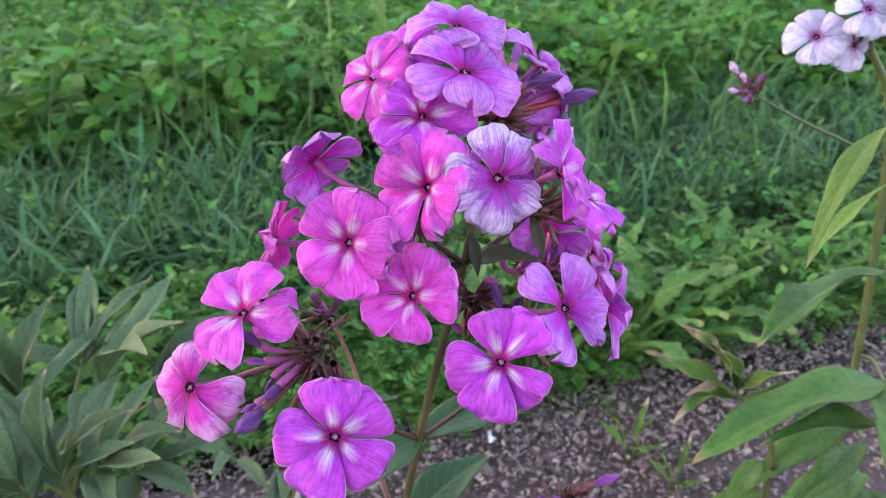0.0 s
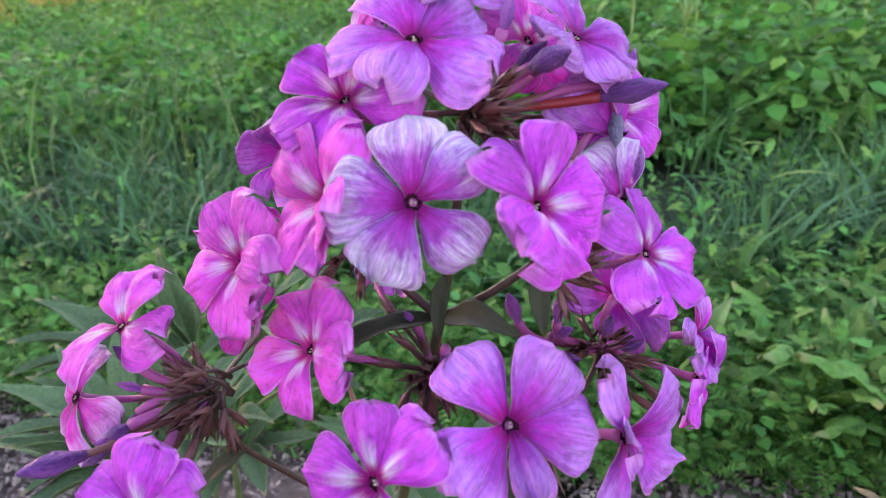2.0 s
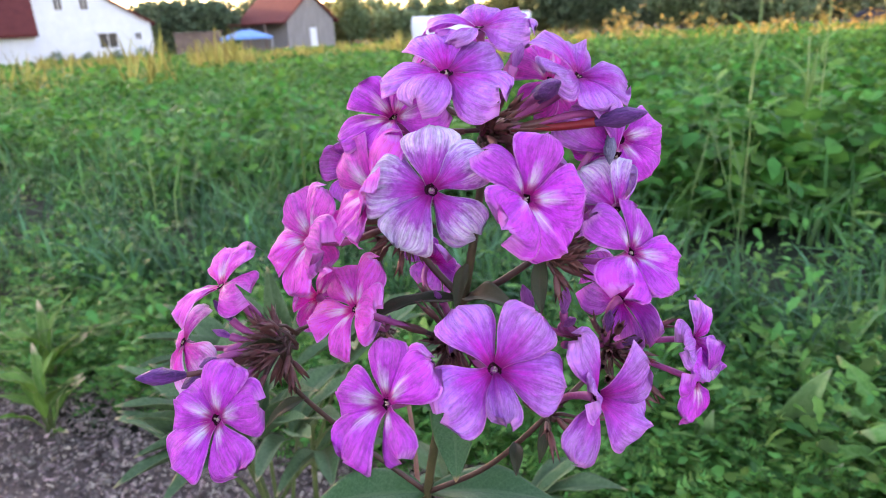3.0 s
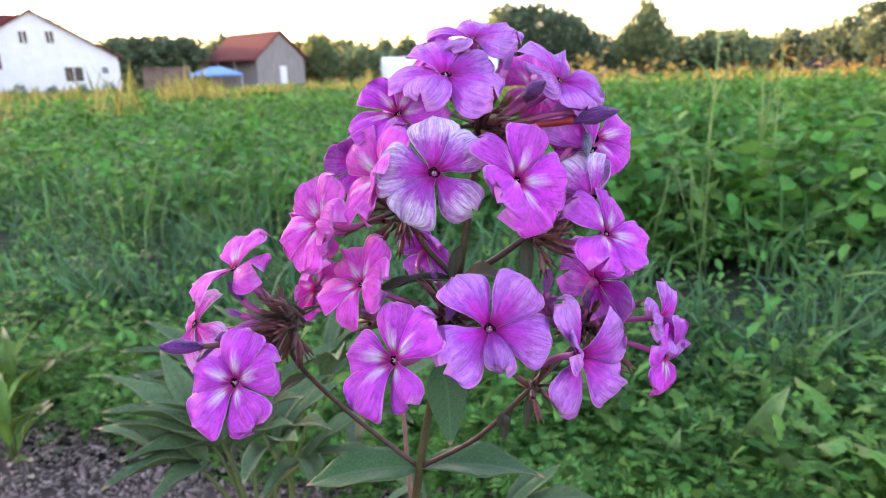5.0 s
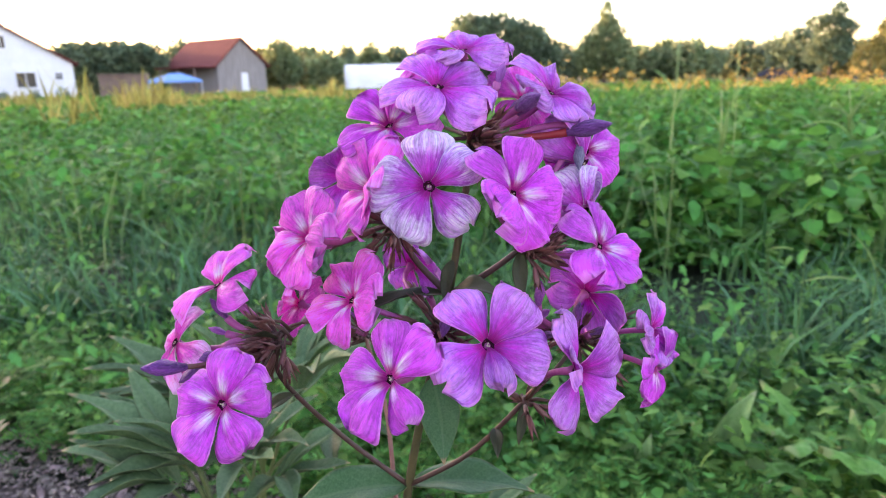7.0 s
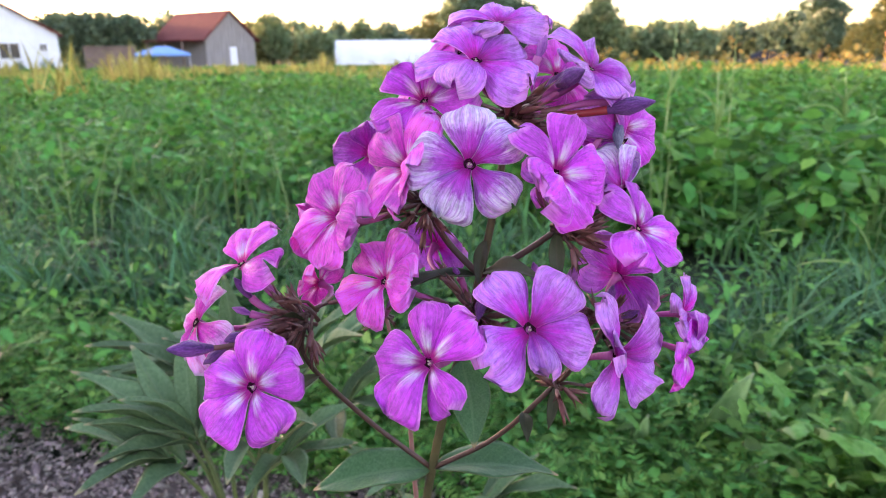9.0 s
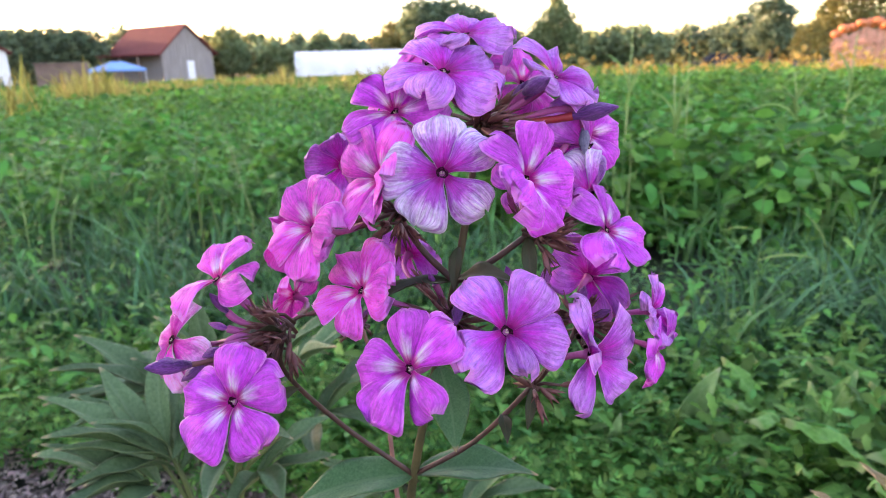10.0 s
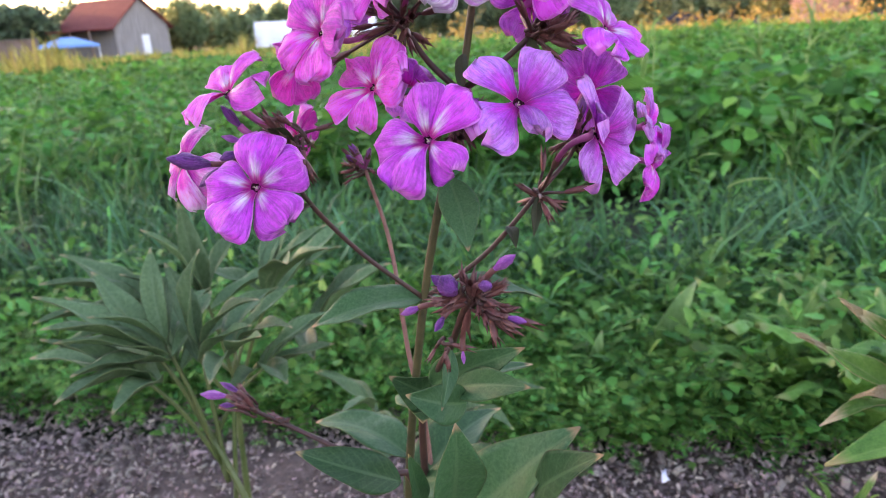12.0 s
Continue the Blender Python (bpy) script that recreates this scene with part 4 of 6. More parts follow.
# ---- trees round the field ----
def tree_line():
    hedge = [(x, 0, 2.2 + .9 * math.cos((x - 1) / 5.2), 2.0, 1.8, 2.1 + .5 * math.cos(x / 4)) for x in (-5, -3.4, -1.6, 0, 1.8, 3.4, 4.8)]
    rot = radians(57)
    hedge = [(x * math.cos(rot) - y * math.sin(rot), x * math.sin(rot) + y * math.cos(rot), z, a, b, c) for x, y, z, a, b, c in hedge]
    bush("hedge_tree", bearing(57.0, 86.0), hedge, .5, 10000, TREE_DARK, "broad rounded dark green clump of trees", 3.0)
    bush("round_tree", bearing(26.2, 95.0), [(0, 0, 5, 5.4, 3, 4.2), (3.6, 1.7, 4.2, 3.8, 3, 3.8), (-2.8, -1.4, 5.6, 3.8, 3, 3.8), (6.0, 2.8, 3.0, 3.0, 2, 3)], .55, 12000, TREE_DARK,
         "broad dark dome-shaped tree behind the field", 5.0)
    bush("willow", bearing(30.6, 100.0), [(0, 0, 3.6, 2.8, 2.5, 3.4), (1.6, 0, 2.6, 2.2, 2, 2.6)], .4, 3500, TREE_WARM, "sunlit willow with warm yellow-green leaves", 4.0)
    bush("spire_tree", bearing(17.2, 92.0), [(0, 0, 4.2, 2.9, 2.5, 3.6), (0, 0, 7.6, .8, .8, 2.4), (.4, 0, 6.0, 1.5, 1.5, 2.2), (-2.0, 0, 3.0, 2.2, 2, 2.8), (2.2, 0, 3.0, 2.0, 2, 2.6)], .4, 6500, TREE,
         "tall green tree with a pointed top", 7.0)
    bush("feathery_tree", bearing(0.9, 75.0), [(0, 0, 3.8, 1.6, 1.5, 2.0), (-1.2, 0, 5.0, 1.2, 1, .7), (1.0, 0, 4.4, 1.1, 1, .8), (.3, 0, 5.8, .7, .7, 1.1), (-.2, 0, 2.4, 2.2, 2, 1.6)], .3, 4200, TREE_DARK,
         "dark feathery tree with loose spreading branches", 5.4)
    bush("birch", bearing(-4.6, 60.0), [(0, 0, 3.6, 2.6, 2, 3.2), (1.4, 0, 5.6, 1.9, 1.7, 1.7), (-1.0, 0, 2.6, 2, 2, 2.2)], .3, 5000, TREE_WARM, "leafy tree catching warm evening light", 5.0)
    bush("shrub", bearing(-1.6, 55.0), [(0, 0, 1.2, 1.2, 1.2, 1.5), (.5, 0, 2.0, .8, .8, 1.0)], .2, 1400, TREE_WARM, "bushy shrub with yellowing leaves", 1.8, "shrub")
    bush("pear_tree", bearing(44.0, 100.0), [(0, 0, 4.2, 2.4, 2, 2.6), (1.2, 0, 2.6, 2.2, 2, 2.4)], .38, 3600, TREE, "round-crowned green tree behind the barn", 4.5)
    bush("apple_tree", bearing(48.3, 100.0), [(0, 0, 4.8, 2.0, 2, 1.9), (-.8, 0, 3.4, 2.2, 2, 2.0)], .36, 2600, TREE_WARM, "tree top showing above the barn roof", 4.5)
    # tall trees added out of view beyond the house, to shade the near field
    for yaw, d in ((76, 52), (80, 47), (84, 50), (88, 46), (92, 50), (96, 46), (101, 49), (106, 46), (73, 74), (78, 62), (83, 64), (90, 62)):
        h = rng.uniform(8.5, 10.5)
        bush("shade_tree", bearing(yaw, d), [(0, 0, h * .5, 3.2, 3.2, h * .46), (2.0, 1, h * .45, 2.6, 2.6, h * .42), (-2.0, -1, h * .45, 2.6, 2.6, h * .42), (0, 0, h * .25, 3.4, 3.4, h * .25)], .9, 1300, TREE,
             "tall leafy tree added out of view to shade the near field", h * .8)
    # belt of mixed trees all round the field
    y = -150.0
    while y < 210.0:
        d = 110.0 + rng.uniform(-8, 12)
        # out of view the trees are added, and taller to block the low sun
        hgt = rng.uniform(4.0, 6.5) if -20 < y < 62 else rng.uniform(7.0, 11.0)
        if 33 < y < 43:
            hgt = rng.uniform(5.0, 6.3)
        if 3 < y < 14:
            hgt = rng.uniform(4.4, 5.6)
        w = rng.uniform(2.4, 3.6)
        mat = (TREE, TREE_DARK, TREE, TREE_WARM)[int(rng.integers(0, 4))] if -20 < y < 62 else TREE
        bush("field_tree", bearing(y, d), [(0, 0, hgt * .55, w, w, hgt * .45), (w * .7, 0, hgt * .42, w * .8, w * .8, hgt * .4), (-w * .6, .5, hgt * .45, w * .8, w * .8, hgt * .38), (.3, 0, hgt * .85, w * .5, w * .5, hgt * .22), (0, -.6, hgt * .14, w * 1.1, w * .8, hgt * .22)],
             .72 if -20 < y < 70 else 1.1, 1500 if -20 < y < 70 else 420, mat, "green broadleaf tree in the belt round the field", hgt * .8)
        y += rng.uniform(1.6, 2.4) if -20 < y < 70 else rng.uniform(2.6, 4.0)


tree_line()


# ---- phlox ----
def petal_mesh(name, seed, material, ripple=0.02, curl=0.0, fold=0.0, wide=0.5):
    """One petal of unit length along y: a narrow claw and a broad, slightly wavy blade."""
    g = np.random.default_rng(seed)
    p1, p2, p3 = g.uniform(0, 6.3, 3)
    notch = g.uniform(0.0, 0.05)
    lean = g.normal(0, 0.05)
    vk = np.array([0, .12, .25, .40, .55, .68, .78, .86, .92, .96, .985, 1.0])
    wk = np.array([.085, .130, .225, .360, .460, .508, .512, .478, .415, .330, .230, .11]) * (wide / 0.5)
    side, lift = g.normal(0, .09), g.uniform(-.06, .12)

    def shape(u, v):
        w = np.interp(v, vk, wk) * (1 + 0.04 * np.sin(7 * v + p1))
        x = u * w + lean * v * v
        y = 0.07 + v * 0.93 - notch * np.exp(-(u * 3) ** 2) * v ** 6 - 0.05 * u * u * v ** 4 + 0.012 * np.sin(6 * u + p2) * v ** 4
        z = ripple * (np.sin(5 * u + p1 + 3 * v) * v ** 2 + 0.6 * np.sin(9 * u + p3) * v ** 3) + 0.05 * (1 - u * u) * np.sin(np.pi * v) * 0.6
        x = x * (1 + 0.018 * np.sin(17 * v + p2) * v ** 2)
        y = y + (0.007 * np.sin(11 * u + p3) + 0.004 * np.sin(23 * u + p1)) * v ** 5
        z = z + 0.018 * np.sin(12 * u + 8 * v + p2) * np.sin(10 * v + p3) * v
        z = z + curl * v ** 3 + side * u * v ** 2 * 0.5 + lift * np.sin(np.pi * v) - 0.05 * np.abs(u) ** 3 * v ** 3 - (fold + 0.09) * u * u * v ** 1.5 + 0.05 * v * np.exp(-(u * 4) ** 2) + 0.02 * np.cos(3.2 * np.pi * u) * np.sin(np.pi * v)
        return np.stack([x, y, z], 1)

    return sheet(name, shape, 15, 15, 0.012, material)


PETALS = {}
for key, mat in (("magenta", PETAL), ("pink", PETAL_SUN_PINK), ("pale", PETAL_PALE), ("lilac", PETAL_LILAC), ("faded", PETAL_FADED), ("white", PETAL_WHITE)):
    PETALS[key] = [petal_mesh("petal", 11 * i + 3, mat, (0.05, 0.03, 0.075, 0.045, 0.085, 0.04)[i], (-.06, -.12, -.03, .04, -.1, -.18)[i], (.0, .08, -.06, .03, .1, -.04)[i],
                               (.49, .47, .51, .48, .46, .50)[i]) for i in range(6)]


def calyx_arrays(length, radius, flare, seed):
    """A ribbed cup with five long awl-shaped teeth, along +y from the origin."""
    g = np.random.default_rng(seed)
    v, q = [], []
    n = 10
    a = np.linspace(0, 2 * np.pi, n, endpoint=False)
    for y, r in ((0, .35), (.12, .75), (.4, 1.0), (.58, .95)):
        rr = radius * r * (1 + 0.12 * np.cos(5 * a))
        v.append(np.stack([rr * np.cos(a), np.full(n, y * length), rr * np.sin(a)], 1))
    v = [p for p in v]
    k = np.arange(n)
    for j in range(3):
        q.append(np.stack([j * n + k, (j + 1) * n + k, (j + 1) * n + (k + 1) % n, j * n + (k + 1) % n], 1))
    verts = np.concatenate(v)
    tris = []
    for i in range(5):
        b = 3 * n + 2 * i
        ang = a[(2 * i + 1) % n]
        out = radius * (0.9 + flare * g.uniform(0.3, 1.4))
        tip = np.array([[out * math.cos(ang), length * g.uniform(0.9, 1.12), out * math.sin(ang)]])
        mid = 0.5 * (verts[b] + verts[3 * n + (2 * i + 2) % n]) * np.array([.93, 1.0, .93])
        verts = np.concatenate([verts, tip, [mid]])
        t = len(verts) - 2
        tris += [(b, t, 3 * n + (2 * i + 1) % n), (3 * n + (2 * i + 1) % n, t, 3 * n + (2 * i + 2) % n), (t, b, t + 1), (3 * n + (2 * i + 2) % n, t, t + 1)]
    return verts, np.concatenate(q), np.array(tris)


CALYXES = []
for s in range(5):
    cv, cq, ct = calyx_arrays(0.0102, 0.00118, (0.6, 1.2, 0.3, 1.8, 0.9)[s], s)
    CALYXES.append(data_of("calyx", cv, [cq, ct], CALYX))


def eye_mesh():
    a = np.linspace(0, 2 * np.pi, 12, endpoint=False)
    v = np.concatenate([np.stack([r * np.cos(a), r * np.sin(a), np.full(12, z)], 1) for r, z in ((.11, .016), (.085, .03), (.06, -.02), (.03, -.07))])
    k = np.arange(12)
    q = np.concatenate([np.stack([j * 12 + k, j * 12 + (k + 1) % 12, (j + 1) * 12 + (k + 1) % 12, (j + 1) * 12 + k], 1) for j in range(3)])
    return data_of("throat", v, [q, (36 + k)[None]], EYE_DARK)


def stamen_mesh():
    vs, fs, n = [], [], 0
    for i, (x, y, z) in enumerate(((.022, -.03, .05), (-.025, .012, .035), (.01, .03, .028))):
        v, q, c = tube_arrays([(x * .5, y * .5, -.04), (x, y, z * .4), (x * 1.2, y * 1.3, z), (x * 1.3, y * 1.6, z + .01)], [.010, .013, .024, .010], 6)
        vs.append(v)
        fs.append((q + n, c + n))
        n += len(v)
    return data_of("stamen", np.concatenate(vs), [np.concatenate([f[0] for f in fs]), np.concatenate([f[1] for f in fs])], ANTHER)


THROAT, STAMEN = eye_mesh(), stamen_mesh()


def facing(az, el):
    a, e = radians(az), radians(el)
    return np.array([math.cos(e) * math.sin(a), -math.cos(e) * math.cos(a), math.sin(e)])


flowers_made = [0]


def flower(plant, at, az, el, colour, hub, petals, tube_len=0.021, label=""):
    """A five-petalled flower that faces az (degrees from the viewer's side towards +x) and el (up), on a slender tube from its cluster's hub.
    petals: for each its bearing round the eye in degrees, its length in millimetres, its lift towards the viewer in degrees and, where it is folded, its width."""
    flowers_made[0] += 1
    k0 = flowers_made[0]
    n = facing(az, el)
    m = Matrix.Translation(at) @ frame_from(n)
    inv = m.inverted()
    away = np.array(hub, float) - np.array(at, float)
    dist = np.linalg.norm(away)
    reach = min(tube_len, 0.75 * dist)
    line = bez(np.array(at) - n * 0.0006, np.array(at) - n * reach * 0.7, np.array(hub) - away * 0.35, hub, 26)
    steps = np.concatenate([[0], np.cumsum(np.linalg.norm(np.diff(line, axis=0), axis=1))])
    local = np.array([inv @ Vector(p) for p in line])
    cut = int(np.searchsorted(steps, min(tube_len, 0.8 * steps[-1])))
    cut = max(4, min(cut, len(line) - 3))
    rad = np.interp(steps[:cut + 1] / steps[cut], [0, .06, .25, .8, 1], [.0020, .00135, .00105, .00095, .0008])
    f = part("flower", tube("flower", local[:cut + 1], rad, TUBE, 9), plant, m, label)
    order = rng.permutation(6)
    size = 0.001 * sum(q[1] for q in petals) / 5
    for k, (bearing_of, length, lift, *slim) in enumerate(petals):
        s = length * 0.001
        gap = min((bearing_of - petals[k - 1][0]) % 360, (petals[k - 1][0] - bearing_of) % 360) + min((bearing_of - petals[(k + 1) % 5][0]) % 360, (petals[(k + 1) % 5][0] - bearing_of) % 360)
        wide = slim[0] if slim else min(1.12, max(.84, gap / 144)) * (1 + .07 * math.sin(2.7 * k + 1.3 * k0))
        pm = pose(0, 0, 0, 0, 0, bearing_of - 90) @ pose(0, 0, 0.0002 * (k % 2), lift, 7.0 + 5.0 * math.sin(1.9 * k + k0), 0) @ Matrix.Diagonal((s * wide, s, s, 1))
        part("petal", PETALS[colour][order[k]], f, pm)
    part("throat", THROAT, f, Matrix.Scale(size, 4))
    part("stamen", STAMEN, f, pose(0, 0, 0, 0, 0, 47 * k0) @ Matrix.Scale(size * .6, 4))
    # calyx at the tube's foot, and the short stalk to the hub
    base = line[min(cut + 2, len(line) - 1)]
    d = line[max(cut - 3, 0)] - base
    part("calyx", CALYXES[k0 % 5], f, inv @ aim(base, d, (0.3, 0.2, 1)))
    if cut + 2 < len(line) - 1:
        part("pedicel", tube("pedicel", local[cut + 1:], .0007, STEM, 6), f)
    return f


BUD_SHAPES = {}
for key, mat in (("violet", BUD), ("pink", BUD_PINK), ("blue", BUD_BLUE), ("pale", BUD_PALE)):
    a = np.linspace(0, 2 * np.pi, 15, endpoint=False)
    ring = []
    for j, (y, r) in enumerate(((0, .075), (.12, .10), (.3, .15), (.48, .185), (.66, .165), (.82, .105), (.94, .05), (1, .012))):
        tw = a + 2.2 * y
        rr = r * (1 + .10 * np.cos(5 * a) * min(1, 4 * r))
        ring.append(np.stack([rr * np.cos(tw), np.full(15, y), rr * np.sin(tw)], 1))
    k = np.arange(15)
    q = np.concatenate([np.stack([j * 15 + k, (j + 1) * 15 + k, (j + 1) * 15 + (k + 1) % 15, j * 15 + (k + 1) % 15], 1) for j in range(7)])
    BUD_SHAPES[key] = data_of("flower_bud", np.concatenate(ring), [q, k[None], (k[::-1] + 105)[None]], mat)


def bud(plant, base, tip, hub, colour="violet", red=False, fat=1.0, dull=False):
    """A furled bud from base to tip on its tube from the hub."""
    base, tip, hub = (np.array(p, float) for p in (base, tip, hub))
    d = tip - base
    ln = np.linalg.norm(d)
    m = aim(base, d, (0.2, 0.1, 1))
    b = part("flower_bud", BUD_SHAPES[colour], plant, m @ Matrix.Diagonal((ln * fat, ln, ln * fat, 1)))
    away = np.linalg.norm(base - hub)
    if away > 0.003:
        line = bez(hub, hub + (base - hub) * .4, base - d / ln * away * .35, base + d * .06, 12)
        inv = b.matrix_basis.inverted()
        local = np.array([inv @ Vector(p) for p in line])
        # the tube is built in world size, then brought into the bud's own space
        v, q, c = tube_arrays(line, np.linspace(.0007, .0009 if dull else .0014, 12), 8)
        v = np.array([inv @ Vector(p) for p in v])
        part("tube", data_of("tube", v, [q, c], TUBE_RED if red else CALYX if dull else TUBE), b)
        part("calyx", CALYXES[int(ln * 1e5) % 5], b, inv @ aim(line[2], line[6] - line[2], (0.3, 0.2, 1)))
    return b


def calyx_cluster(plant, hub, out, n, spread, reach=0.012, size=1.0):
    """Spent and closed calyces crowded on short stalks at a hub."""
    hub = np.array(hub, float)
    out = np.array(out, float) / max(np.linalg.norm(out), 1.0)
    for i in range(n):
        d = out + rng.normal(0, spread, 3)
        d /= np.linalg.norm(d)
        root = hub + rng.normal(0, .0016, 3)
        far = root + d * rng.uniform(.3, 1.0) * reach
        c = part("calyx", CALYXES[i % 5], plant, aim(far, d + rng.normal(0, .15, 3), (0.3, 0.2, 1), size * rng.uniform(.75, 1.25)))
        inv = c.matrix_basis.inverted()
        v, q, t = tube_arrays([root, (root + far) / 2 + rng.normal(0, .0006, 3), far], [.0008, .0006, .0005], 6)
        part("pedicel", data_of("pedicel", np.array([inv @ Vector(p) for p in v]), [q, t], STEM), c)


def leaf_mesh(name, seed, material, wide=0.32, arch=0.15, fold=0.12, wave=0.02, peak=0.42, blunt=1.0):
    """A leaf of unit length along y: pointed, folded along its midrib, with raised side veins."""
    g = np.random.default_rng(seed)
    p1, p2 = g.uniform(0, 6.3, 2)
    side = g.normal(0, .04)

    def shape(u, v):
        w = wide * np.sin(np.pi * v ** (math.log(.5) / math.log(peak))) ** blunt * 0.5 + 0.006
        x = u * w + side * np.sin(np.pi * v)
        z = fold * np.abs(u) * w * 2 + arch * 1.5 * v * (1 - v) + wave * np.sin(9 * v + p1 + 2 * u) * np.abs(u) * np.sin(np.pi * v)
        z = z + 0.006 * np.cos(u * 3.0 + v * 46) * np.abs(u) * (1 - np.abs(u)) * 4 * np.sin(np.pi * v) * wide / 0.3
        return np.stack([x, v, z], 1)

    return sheet(name, shape, 11, 22, 0.006, material)


def dandelion_mesh(seed, wide, arch):
    """A long jagged rosette leaf of unit length along y."""
    g = np.random.default_rng(seed)
    p1 = g.uniform(0, 6.3)

    def shape(u, v):
        saw = (v * 7 + p1) % 1.0
        w = wide * (0.25 + 0.75 * v ** 0.8) * np.clip((1 - v) * 4.5, 0.06, 1) * (0.34 + 0.66 * saw) * 0.5 + 0.012
        x = u * w + 0.05 * np.sin(2 * v + p1)
        y = v - 0.09 * np.abs(u) * (saw - 0.2)
        z = arch * 1.6 * v * (1 - v) + 0.10 * np.abs(u) * w * 2 + 0.02 * np.sin(15 * v + 3 * u)
        return np.stack([x, y, z], 1)

    return sheet("leaf", shape, 9, 44, 0.005, LEAF_JAGGED)


LEAVES = {"phlox": [leaf_mesh("leaf", i + 40, LEAF_PHLOX, .40, .10 + .06 * i, .16, .03, .40) for i in range(4)],
          "bract": [leaf_mesh("leaf", i + 50, LEAF_BRACT, .30, .20 + .1 * i, .20, .03, .45) for i in range(3)],
          "peony": [leaf_mesh("leaflet", i + 60, LEAF_PEONY, .225, .06 + .08 * i, .32, .03, .48) for i in range(4)],
          "lime": [leaf_mesh("leaf", i + 70, LEAF_LIME, .24, .12 + .08 * i, .18, .035, .42) for i in range(4)],
          "dock": [leaf_mesh("leaf", i + 84, LEAF_DOCK, .26, .14 + .1 * i, .25, .06, .45) for i in range(2)],
          "green": [leaf_mesh("leaf", i + 78, LEAF_GREEN, .26, .12 + .08 * i, .22, .045, .42) for i in range(4)],
          "dandelion": [dandelion_mesh(i + 90, .20 + .03 * i, .25 + .12 * i) for i in range(4)],
          "wither": [leaf_mesh("leaf", i + 75, LEAF_WITHER, .165, .16 + .1 * i, .35, .06, .42) for i in range(3)],
          "grass": [leaf_mesh("blade", i + 95, LEAF_GRASS, .085, .25 + .25 * i, .40, .01, .35) for i in range(3)],
          "dry": [leaf_mesh("leaf", i + 80, LEAF_DRY, .16, .25 + .1 * i, .4, .05, .45) for i in range(2)]}


def leaf(parent, kind, base, tip, normal=(0, 0, 1), wide=1.0, pick=0, name="leaf", label=""):
    d = Vector(tip) - Vector(base)
    m = aim(base, d, normal)
    ln = d.length
    p = parent.matrix_world.inverted() if parent.data else Matrix.Translation(parent.location).inverted()
    return part(name, LEAVES[kind][pick % len(LEAVES[kind])], parent, p @ m @ Matrix.Diagonal((ln * wide, ln, ln * wide, 1)), label)


def stalk(plant, points, radii, material, name="stem", sides=9, n=7):
    line = spline(points, n) - np.array(plant.location)
    r = np.interp(np.linspace(0, 1, len(line)), np.linspace(0, 1, len(radii)), radii)
    return part(name, tube(name, line, r, material, sides), plant)


NODE_LOW, NODE_MID = (-.0117, .2107, .4115), (.0075, .212, .492)
HUB_TOP, HUB_UL, HUB_UR = (.0165, .2145, .545), (-.0105, .206, .516), (.0317, .218, .5095)
HUB_LL, HUB_MID, HUB_RL, HUB_RM = (-.0405, .1780, .4785), (.0100, .203, .482), (.0323, .222, .4537), (.0415, .246, .470)


